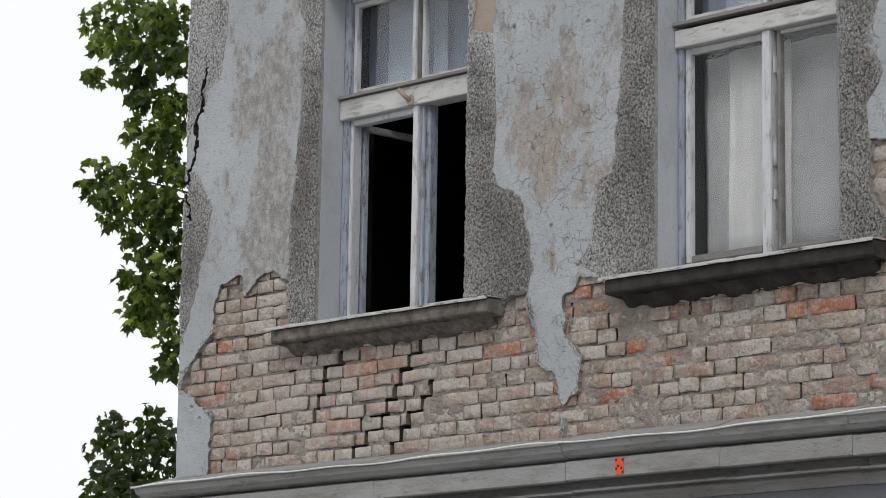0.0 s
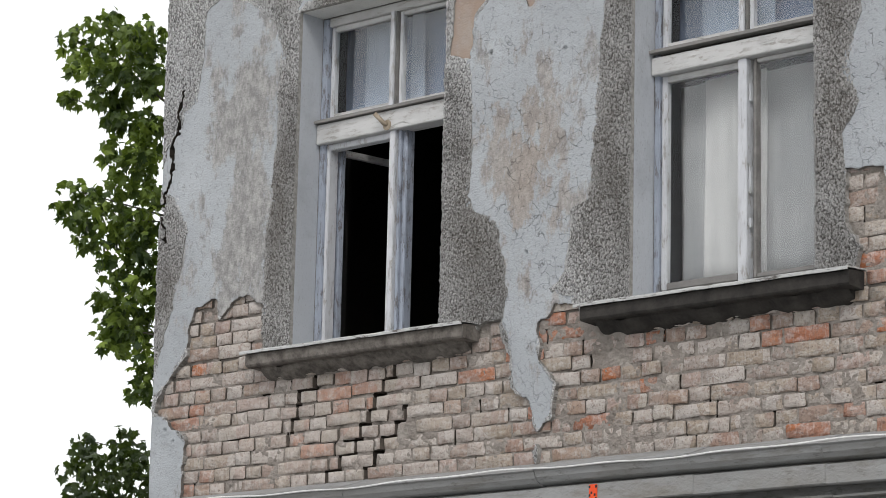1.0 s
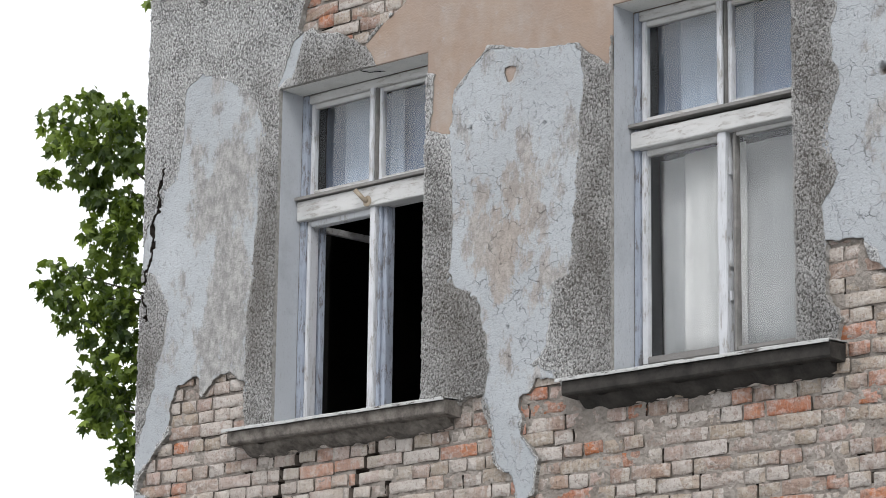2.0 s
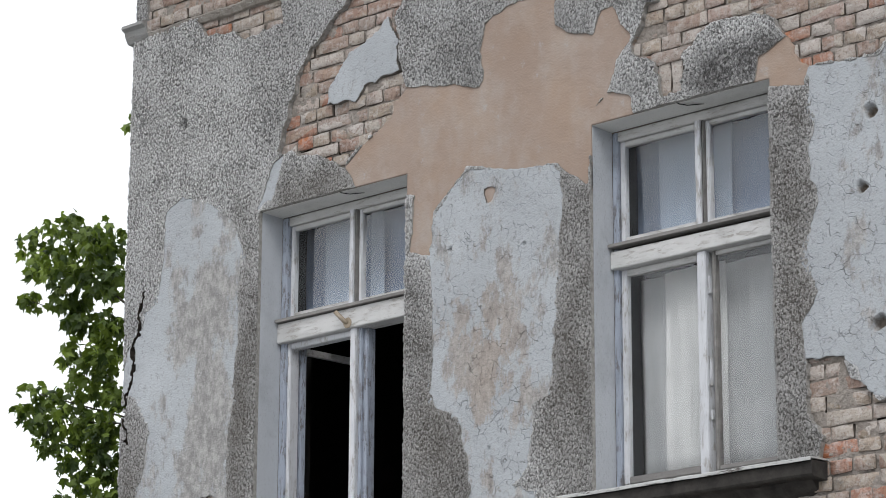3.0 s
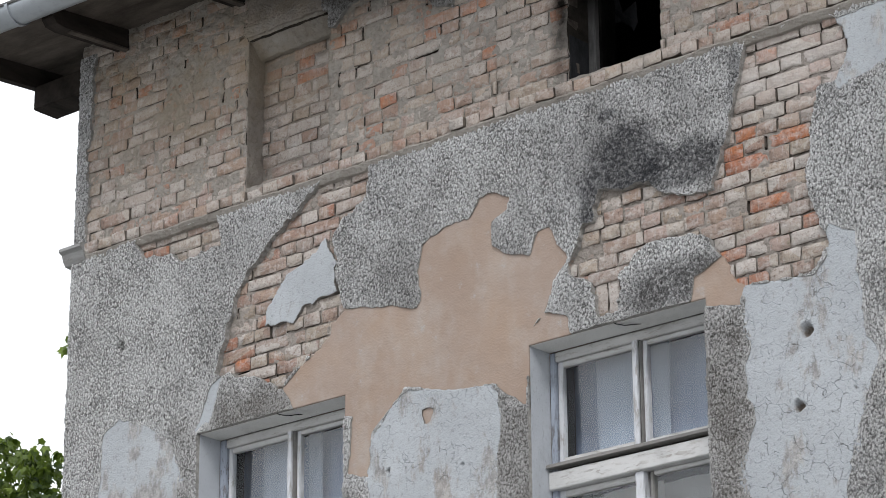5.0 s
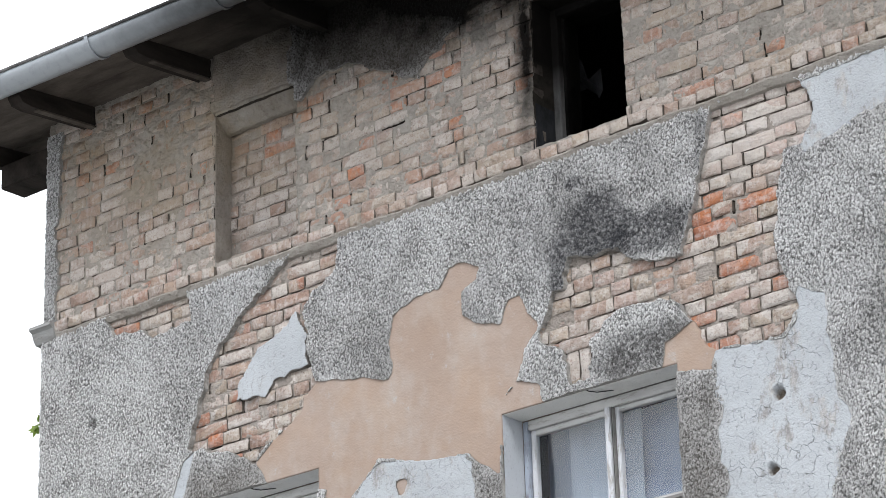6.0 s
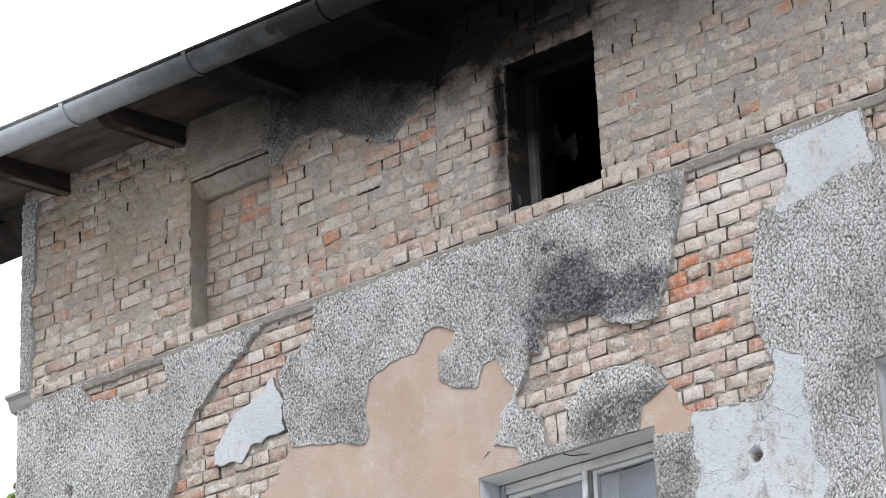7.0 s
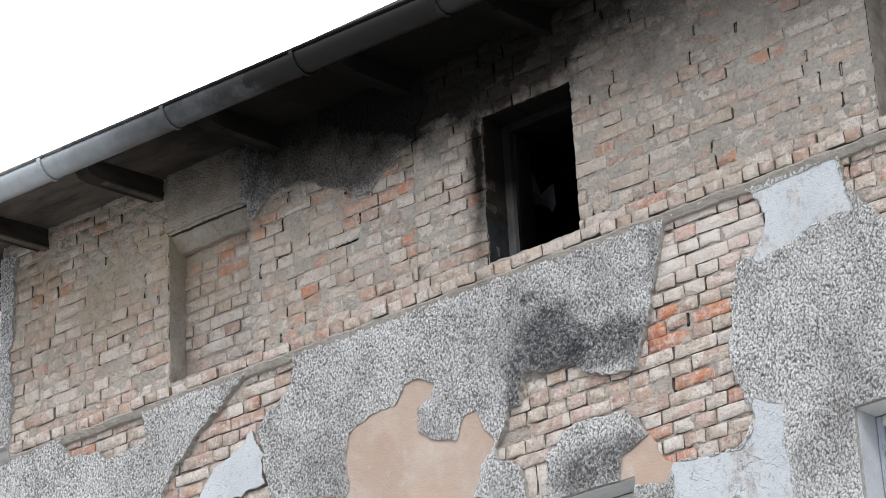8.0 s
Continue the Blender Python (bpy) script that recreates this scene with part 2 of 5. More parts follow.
def paint_material(name, base, bare, amount=0.5, along=(1, 1, 0.07)):
    """Old flaking paint on grey wood, cracked along the grain."""
    n = Nodes(name)
    flake = n.math("MULTIPLY", n.ramp(n.noise(46, 6, 0.75, stretch=tuple(max(c, 0.22) for c in along)), amount + 0.01, amount + 0.05), n.ramp(n.noise(7, 4, 0.6), 0.40, 0.56))
    hair = n.ramp(n.noise(120, 4, 0.7, stretch=along), 0.58, 0.66)
    col = n.mix(n.noise(8, 5), base, tuple(c * 0.88 for c in base))
    col = n.mix(n.math("MULTIPLY", n.ramp(n.noise(3, 5, 0.7), 0.5, 0.7), 0.4), col, tuple(c * 0.55 for c in base))
    col = n.mix(flake, col, bare)
    col = n.mix(n.math("MULTIPLY", hair, 0.22), col, (0.07, 0.065, 0.06))
    h = n.math("SUBTRACT", n.math("SUBTRACT", n.noise(80, 4), flake), n.math("MULTIPLY", hair, 0.8))
    return n.done(col, 0.7, n.bump(h, 0.6, 0.005))


def plain_material(name, a, b, rough=0.8, scale=8.0, bump=0.3, metal=0.0, sooty=False, stretch=None, spec=0.3):
    n = Nodes(name)
    col = n.mix(n.ramp(n.noise(scale, 6, 0.65, stretch=stretch), 0.3, 0.7), a, b)
    col = n.mix(n.math("MULTIPLY", n.ramp(n.noise(scale * 6, 5, 0.7), 0.5, 0.8), 0.35), col, tuple(c * 0.5 for c in a))
    if sooty:
        col = n.soot(col)
    return n.done(col, rough, n.bump(n.noise(scale * 9, 4, 0.65), bump, 0.006), metal, 0.06 if sooty and not metal else spec)


def cornice_material():
    n = Nodes("painted_cornice_plaster")
    col = n.mix(n.ramp(n.noise(3, 6, 0.65, stretch=(0.3, 1, 1)), 0.3, 0.7), (0.22, 0.22, 0.215), (0.335, 0.34, 0.34))
    col = n.mix(n.math("MULTIPLY", n.ramp(n.noise(11, 6, 0.75, stretch=(0.2, 1, 1)), 0.52, 0.66), 0.6), col, (0.16, 0.145, 0.125))
    col = n.mix(n.math("MULTIPLY", n.ramp(n.noise(34, 5, 0.75, stretch=(0.35, 1, 1)), 0.56, 0.66), 0.5), col, (0.10, 0.095, 0.088))
    col = n.mix(n.math("MULTIPLY", n.ramp(n.noise(1.2, 4, 0.6), 0.5, 0.62), 0.3), col, (0.19, 0.165, 0.13))
    h = n.math("ADD", n.noise(60, 5, 0.7), n.math("MULTIPLY", n.noise(9, 5, 0.6, stretch=(0.4, 1, 1)), 2.0))
    return n.done(col, 0.85, n.bump(h, 0.6, 0.01))


def glass_material():
    n = Nodes("old_window_glass")
    b = n.bsdf
    b.inputs["Transmission Weight"].default_value = 1.0
    b.inputs["IOR"].default_value = 1.5
    return n.done((0.97, 0.98, 0.98), 0.02, n.bump(n.noise(2.5, 2), 0.03, 0.02), 0.0, 0.5)


def leaf_material(name, a, b):
    n = Nodes(name)
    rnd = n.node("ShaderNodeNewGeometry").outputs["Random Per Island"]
    # noise clumps imitate lit and shaded foliage in the leaf colour
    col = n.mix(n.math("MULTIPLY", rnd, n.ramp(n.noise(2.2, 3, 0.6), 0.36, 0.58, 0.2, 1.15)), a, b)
    m = n.done(col, 0.5, None, 0, 0.35)
    tr = n.node("ShaderNodeBsdfTranslucent")
    n.put(tr.inputs["Color"], n.mix(0.5, col, (0.16, 0.24, 0.02)))
    add = n.node("ShaderNodeMixShader")
    add.inputs[0].default_value = 0.3
    n.t.links.new(n.bsdf.outputs[0], add.inputs[1])
    n.t.links.new(tr.outputs[0], add.inputs[2])
    n.t.links.new(add.outputs[0], n.t.nodes["Material Output"].inputs["Surface"])
    return m


BRICK = brick_material("weathered_brick")
LIME = mortar_material("pale_smeared_lime_mortar", (0.29, 0.265, 0.235), (0.43, 0.405, 0.37))
MORTAR, ROUGH, SMOOTH, BEIGE = mortar_material("old_lime_mortar", (0.24, 0.21, 0.185), (0.45, 0.415, 0.38)), rough_material(), smooth_material(), beige_material()

WHITE_PAINT = paint_material("flaking_white_paint", (0.61, 0.625, 0.655), (0.38, 0.37, 0.36), 0.53)
WHITE_RAIL = paint_material("flaking_white_paint_on_rails", (0.58, 0.58, 0.575), (0.38, 0.365, 0.345), 0.53, (0.07, 1, 1))
REVEAL = paint_material("window_reveal_plaster", (0.475, 0.50, 0.535), (0.35, 0.35, 0.35), 0.60, (1, 1, 0.5))
# paler than the reveals: light bounced off the ground put into the colour
BRIGHT_HEAD = paint_material("window_head_with_bounce_light", (0.72, 0.72, 0.70), (0.5, 0.49, 0.46), 0.60, (0.5, 1, 1))
# bluish paint, darkened to include the shade on the inner post
BLUE_PAINT = paint_material("flaking_bluish_paint_with_shade", (0.36, 0.40, 0.475), (0.18, 0.18, 0.19), 0.5)
GREY_WOOD = plain_material("weathered_grey_wood", (0.16, 0.155, 0.15), (0.27, 0.26, 0.25), 0.85, 12, 0.4, stretch=(0.2, 1, 1))
CONCRETE = plain_material("dirty_concrete", (0.055, 0.048, 0.042), (0.22, 0.20, 0.18), 0.95, 17, 0.8)
# near-black colour stands in for the shade inside cracks and open joints
JOINT_SHADE = plain_material("black_joint_shade", (0.035, 0.03, 0.026), (0.075, 0.065, 0.055), 0.95, 20, 0.4, sooty=True)
# brick sides darkened for dirt and for the shade between bricks
BRICK_SIDE_SHADE = plain_material("dark_brick_sides_with_shade", (0.11, 0.094, 0.08), (0.21, 0.18, 0.155), 0.95, 20, 0.4, sooty=True)
# blackened sill concrete, and the black shade strips in the windows
DARK_CONCRETE_AND_SHADE = plain_material("blackened_concrete_and_strip_shade", (0.018, 0.017, 0.016), (0.06, 0.055, 0.05), 0.95, 9, 0.6)
# edge coloured darker than the plaster to carry its shadow line
BROKEN = plain_material("broken_plaster_edge_with_shade", (0.12, 0.11, 0.10), (0.27, 0.255, 0.235), 0.95, 25, 0.5, sooty=True)
ROUGH_EDGE = plain_material("roughcast_broken_edge", (0.22, 0.21, 0.195), (0.46, 0.45, 0.43), 0.95, 40, 0.8, sooty=True)
ZINC = paint_material("weathered_sheet_with_flaking_paint", (0.50, 0.505, 0.50), (0.11, 0.10, 0.092), 0.52, (0.25, 1, 1))
GUTTER = plain_material("zinc_gutter", (0.31, 0.335, 0.36), (0.36, 0.385, 0.41), 0.42, 3, 0.05, metal=0.5, sooty=True)
CORNICE = cornice_material()
DARK_WALL = plain_material("dark_grey_render", (0.10, 0.105, 0.115), (0.14, 0.145, 0.155), 0.9, 5, 0.3)
TIMBER = plain_material("old_dark_timber", (0.014, 0.012, 0.011), (0.045, 0.038, 0.033), 0.85, 9, 0.5, sooty=True, stretch=(1, 0.2, 1))
SOFFIT = plain_material("soffit_boards", (0.045, 0.038, 0.033), (0.125, 0.108, 0.093), 0.9, 7, 0.5, sooty=True, stretch=(0.35, 1, 1))
ROOFING = plain_material("bitumen_roofing", (0.04, 0.04, 0.042), (0.07, 0.07, 0.07), 0.9, 6)
CHARRED = plain_material("charred_wood", (0.003, 0.003, 0.003), (0.009, 0.0085, 0.008), 0.9, 12, 0.5, spec=0.03)
SCORCHED = plain_material("scorched_grey_wood", (0.06, 0.06, 0.062), (0.22, 0.215, 0.21), 0.85, 9, 0.4, sooty=True, stretch=(1, 1, 0.15))
SINGED = plain_material("singed_grey", (0.012, 0.012, 0.013), (0.04, 0.042, 0.046), 0.9, 14, 0.3, stretch=(1, 1, 0.4), spec=0.05)
# near-black walls stand in for the darkness of the unlit rooms
ROOM_SHADE = plain_material("room_shade_black", (0.010, 0.0095, 0.009), (0.02, 0.019, 0.018), 0.95, 2, 0.1)
CURTAIN = plain_material("white_net_curtain", (0.47, 0.475, 0.475), (0.57, 0.575, 0.57), 0.95, 2, 0.1)
# blue of these two stands in for sky reflected in the upper panes
SKY_TINT_CURTAIN = plain_material("net_curtain_with_sky_reflection", (0.15, 0.20, 0.30), (0.21, 0.27, 0.38), 0.95, 2, 0.1)
PALE_CURTAIN = plain_material("pale_curtain_with_sky_reflection", (0.28, 0.35, 0.45), (0.36, 0.43, 0.53), 0.95, 2, 0.1)
GREY_CURTAIN = plain_material("grey_net_curtain", (0.29, 0.305, 0.315), (0.39, 0.40, 0.405), 0.95, 2, 0.1)
RUST = plain_material("rusty_iron", (0.30, 0.24, 0.17), (0.42, 0.37, 0.30), 0.7, 30, 0.3, metal=0.3)
ORANGE = plain_material("orange_red_plastic", (0.75, 0.07, 0.015), (0.85, 0.10, 0.02), 0.45, 20, 0.05)
BLACK = plain_material("black_marks", (0.015, 0.015, 0.015), (0.03, 0.03, 0.03), 0.7)
CABLE = plain_material("white_cable_sheath", (0.62, 0.62, 0.61), (0.74, 0.74, 0.73), 0.5, 20, 0.1)
# unseen ground, kept pale so it bounces light onto undersides
BOUNCE_GROUND = plain_material("pale_bounce_ground", (0.26, 0.26, 0.255), (0.34, 0.34, 0.33), 0.95, 3, 0.5)
BARK = plain_material("maple_bark", (0.07, 0.06, 0.05), (0.13, 0.115, 0.10), 0.95, 12, 0.8)
GLASS = glass_material()
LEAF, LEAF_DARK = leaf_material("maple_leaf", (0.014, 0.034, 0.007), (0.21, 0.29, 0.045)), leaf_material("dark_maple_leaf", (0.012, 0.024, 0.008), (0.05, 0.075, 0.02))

# ================= mesh helpers =================
def mesh_from(name, verts, faces, mats, idx=None, smooth=False):
    me = bpy.data.meshes.new(name)
    me.from_pydata(verts, [], faces)
    for m in (mats if isinstance(mats, (list, tuple)) else [mats]):
        me.materials.append(m)
    if idx is not None:
        me.polygons.foreach_set("material_index", idx)
    if smooth:
        me.polygons.foreach_set("use_smooth", [True] * len(me.polygons))
    me.update()
    return me


def part(name, bm, material, parent, label=""):
    me = bpy.data.meshes.new(name)
    bm.to_mesh(me)
    bm.free()
    me.materials.append(material)
    ob = new(name, me)
    ob.parent = parent
    if label:
        tagged(ob, label)
    return ob


def box(x0, x1, y0, y1, z0, z1, bevel=0.0, bm=None):
    bm = bm or bmesh.new()
    vs = bmesh.ops.create_cube(bm, size=1)["verts"]
    for v in vs:
        v.co = ((x0 + x1) / 2 + v.co.x * (x1 - x0), (y0 + y1) / 2 + v.co.y * (y1 - y0), (z0 + z1) / 2 + v.co.z * (z1 - z0))
    if bevel:
        es = list({e for v in vs for e in v.link_edges})
        bmesh.ops.bevel(bm, geom=es, offset=bevel, segments=2, affect="EDGES")
    return bm


def sweep(profile, x0, x1, bm=None, steps=1, wave=None):
    """A (y, z) profile drawn along x, closed, with end caps."""
    bm = bm or bmesh.new()
    rings = []
    for k in range(steps + 1):
        x = x0 + (x1 - x0) * k / steps
        w = wave(x) if wave else 0.0
        rings.append([bm.verts.new((x, y, z + w)) for y, z in profile])
    n = len(profile)
    for a, b in zip(rings, rings[1:]):
        for i in range(n):
            bm.faces.new((a[i], a[(i + 1) % n], b[(i + 1) % n], b[i]))
    bm.faces.new(rings[0][::-1])
    bm.faces.new(rings[-1])
    bmesh.ops.recalc_face_normals(bm, faces=bm.faces)
    return bm


def tube(points, radius, sides=8, bm=None):
    """A round rod through the points; radius may be one per point."""
    bm = bm or bmesh.new()
    rings = []
    for i, p in enumerate(points):
        p = Vector(p)
        a, b = Vector(points[max(i - 1, 0)]), Vector(points[min(i + 1, len(points) - 1)])
        q = (b - a).to_track_quat("Z", "Y")
        r = radius[i] if isinstance(radius, (list, tuple)) else radius
        rings.append([bm.verts.new(p + q @ Vector((r * math.cos(k * math.tau / sides), r * math.sin(k * math.tau / sides), 0))) for k in range(sides)])
    for a, b in zip(rings, rings[1:]):
        for k in range(sides):
            f = bm.faces.new((a[k], a[(k + 1) % sides], b[(k + 1) % sides], b[k]))
            f.smooth = True
    bm.faces.new(rings[0][::-1])
    bm.faces.new(rings[-1])
    return bm


def empty(name, x=0.0, y=0.0, z=0.0):
    ob = new(name)
    ob.location = (x, y, z)
    ob.empty_display_size = 0.1
    return ob


LATTICE = np.random.RandomState(7).rand(16, 128, 128)


def pebbles(u, v, size, seed):
    """Round grains thrown against the wall, 0 in the hollows to 1 on the largest."""
    u, v = u / size, v / size
    i, j = np.floor(u).astype(int), np.floor(v).astype(int)
    best = np.zeros(u.shape)
    for di in (-1, 0, 1):
        for dj in (-1, 0, 1):
            a, b = (i + di) % 128, (j + dj) % 128
            big = LATTICE[seed + 2][a, b]
            dx = u - (i + di + LATTICE[seed][a, b])
            dz = v - (j + dj + LATTICE[seed + 1][a, b])
            best = np.maximum(best, (0.55 + 0.45 * big) * np.sqrt(np.maximum(0, 1 - (dx * dx + dz * dz) / (0.5 + 0.45 * big) ** 2)))
    return best


def vnoise(x, z, size, seed=0):
    """Smooth value noise in -1..1 with lumps of that size in metres."""
    u, v = x / size + 31.7 * seed, z / size + 17.3 * seed
    i, j = np.floor(u).astype(int), np.floor(v).astype(int)
    fu, fv = u - i, v - j
    fu, fv = fu * fu * (3 - 2 * fu), fv * fv * (3 - 2 * fv)
    L = LATTICE[seed % 16]
    g = lambda a, b: L[a % 128, b % 128]
    return 2 * ((g(i, j) * (1 - fu) + g(i + 1, j) * fu) * (1 - fv) + (g(i, j + 1) * (1 - fu) + g(i + 1, j + 1) * fu) * fv) - 1


def poly_sd(X, Z, pts):
    """Signed distance to an outline, minus inside."""
    p = np.array(pts)
    out = np.full(X.shape, 0.5)
    pad = 0.25
    near = (X > p[:, 0].min() - pad) & (X < p[:, 0].max() + pad) & (Z > p[:, 1].min() - pad) & (Z < p[:, 1].max() + pad)
    x, z = X[near], Z[near]
    d2, inside = np.full(x.shape, 9.0), np.zeros(x.shape, bool)
    for (ax, az), (bx, bz) in zip(p, np.roll(p, -1, 0)):
        ex, ez = bx - ax, bz - az
        t = np.clip(((x - ax) * ex + (z - az) * ez) / (ex * ex + ez * ez + 1e-12), 0, 1)
        d2 = np.minimum(d2, (x - ax - t * ex) ** 2 + (z - az - t * ez) ** 2)
        if az != bz:
            inside ^= ((az > z) != (bz > z)) & (x < ax + ex * (z - az) / ez)
    d = np.sqrt(d2)
    out[near] = np.where(inside, -d, d)
    return out


def rect_sd(X, Z, x0, x1, z0, z1):
    return np.maximum(np.maximum(x0 - X, X - x1), np.maximum(z0 - Z, Z - z1))


def line_d(X, Z, pts):
    d = np.full(X.shape, 9.0)
    for (ax, az), (bx, bz) in zip(pts, pts[1:]):
        ex, ez = bx - ax, bz - az
        t = np.clip(((X - ax) * ex + (Z - az) * ez) / (ex * ex + ez * ez), 0, 1)
        d = np.minimum(d, np.hypot(X - ax - t * ex, Z - az - t * ez))
    return d


def sheet(name, X, Z, sd, depth, back, material, smooth=True, rim_material=None, crack=None):
    """A skin of plaster or mortar over the area where sd < 0: its front at y = depth, its broken edges going back to y = back."""
    cell = X[1, 0] - X[0, 0]
    gx, gz = np.gradient(sd, cell)
    g2 = gx * gx + gz * gz + 1e-6
    snap = np.abs(sd) < 0.55 * cell * np.sqrt(g2)
    mx = np.where(snap, np.clip(-sd * gx / g2, -0.6 * cell, 0.6 * cell), 0)
    mz = np.where(snap, np.clip(-sd * gz / g2, -0.6 * cell, 0.6 * cell), 0)
    keep = (sd <= 0) | snap
    q = keep[:-1, :-1] & keep[1:, :-1] & keep[1:, 1:] & keep[:-1, 1:]
    q &= (sd[:-1, :-1] + sd[1:, :-1] + sd[1:, 1:] + sd[:-1, 1:]) < 0
    ids = np.arange(X.size).reshape(X.shape)
    a, b, c, d = ids[:-1, :-1][q], ids[1:, :-1][q], ids[1:, 1:][q], ids[:-1, 1:][q]
    quads = np.stack([a, b, c, d], 1)
    edges = np.concatenate([quads[:, [0, 1]], quads[:, [1, 2]], quads[:, [2, 3]], quads[:, [3, 0]]])
    key = edges[:, 0].astype(np.int64) * X.size + edges[:, 1]
    rev = edges[:, 1].astype(np.int64) * X.size + edges[:, 0]
    rim = edges[~np.isin(key, rev)]
    front = np.stack([X + mx, depth, Z + mz], -1).reshape(-1, 3)
    rim_ids = np.unique(rim)
    behind = front[rim_ids].copy()
    behind[:, 1] = back
    where = np.full(X.size, -1)
    where[rim_ids] = X.size + np.arange(len(rim_ids))
    walls = np.stack([rim[:, 1], rim[:, 0], where[rim[:, 0]], where[rim[:, 1]]], 1)
    verts, faces = np.concatenate([front, behind]), np.concatenate([quads, walls])
    used = np.unique(faces)
    remap = np.full(len(verts), -1)
    remap[used] = np.arange(len(used))
    verts, faces = verts[used], remap[faces]
    me = bpy.data.meshes.new(name)
    me.vertices.add(len(verts))
    me.vertices.foreach_set("co", verts.astype(np.float32).ravel())
    me.loops.add(faces.size)
    me.loops.foreach_set("vertex_index", faces.astype(np.int32).ravel())
    me.polygons.add(len(faces))
    me.polygons.foreach_set("loop_start", np.arange(0, faces.size, 4, dtype=np.int32))
    flags = np.zeros(len(faces), bool)
    flags[:len(quads)] = smooth
    me.polygons.foreach_set("use_smooth", flags)
    me.materials.append(material)
    if rim_material:
        me.materials.append(rim_material)
        idx = np.where(np.arange(len(faces)) < len(quads), 0, 1)
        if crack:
            # broken edges along the crack take the painted joint shade
            me.materials.append(JOINT_SHADE)
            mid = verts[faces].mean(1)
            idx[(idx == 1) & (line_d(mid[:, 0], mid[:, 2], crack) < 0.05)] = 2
        me.polygons.foreach_set("material_index", idx.astype(np.int32))
    me.update(calc_edges=True)
    me.validate()
    return new(name, me)


def masonry(name, xs, zs, holes, y0, y1, front, side):
    """A wall core in the xz plane with openings cut right through it."""
    xs = sorted({*xs, *[h[k] for h in holes for k in (0, 1)]})
    zs = sorted({*zs, *[h[k] for h in holes for k in (2, 3)]})
    xs = [x for x in xs if xs[0] <= x <= xs[-1]]
    solid = {}
    for i in range(len(xs) - 1):
        for j in range(len(zs) - 1):
            cx, cz = (xs[i] + xs[i + 1]) / 2, (zs[j] + zs[j + 1]) / 2
            solid[i, j] = not any(h[0] < cx < h[1] and h[2] < cz < h[3] for h in holes)
    verts, faces, idx = [], [], []

    def quad(pts, m):
        k = len(verts)
        verts.extend(pts)
        faces.append((k, k + 1, k + 2, k + 3))
        idx.append(m)
    for (i, j), s in solid.items():
        if not s:
            continue
        a, b, c, d = xs[i], xs[i + 1], zs[j], zs[j + 1]
        quad([(a, y0, c), (b, y0, c), (b, y0, d), (a, y0, d)], 0)
        quad([(b, y1, c), (a, y1, c), (a, y1, d), (b, y1, d)], 1)
        if not solid.get((i - 1, j)):
            quad([(a, y1, c), (a, y0, c), (a, y0, d), (a, y1, d)], 1)
        if not solid.get((i + 1, j)):
            quad([(b, y0, c), (b, y1, c), (b, y1, d), (b, y0, d)], 1)
        if not solid.get((i, j - 1)):
            quad([(a, y1, c), (b, y1, c), (b, y0, c), (a, y0, c)], 1)
        if not solid.get((i, j + 1)):
            quad([(a, y0, d), (b, y0, d), (b, y1, d), (a, y1, d)], 1)
    return new(name, mesh_from(name, verts, faces, [front, side], idx))


# ================= plan of the facade =================
RIGHT = 7.6                       # where the built stretch of facade ends
WIN_Z = (4.335, 6.262)
WINDOWS = [(1.108, 2.218), (3.497, 4.605), (5.887, 6.997)]
ATTIC_WIN = (3.79, 4.388, 7.675, 8.53)
NICHES = [(1.426, 2.078, 7.675, 8.60), (6.19, 6.85, 7.675, 8.60)]
LEDGE_Z, TOP_Z, BASE_Z = 7.60, 9.0, 3.56

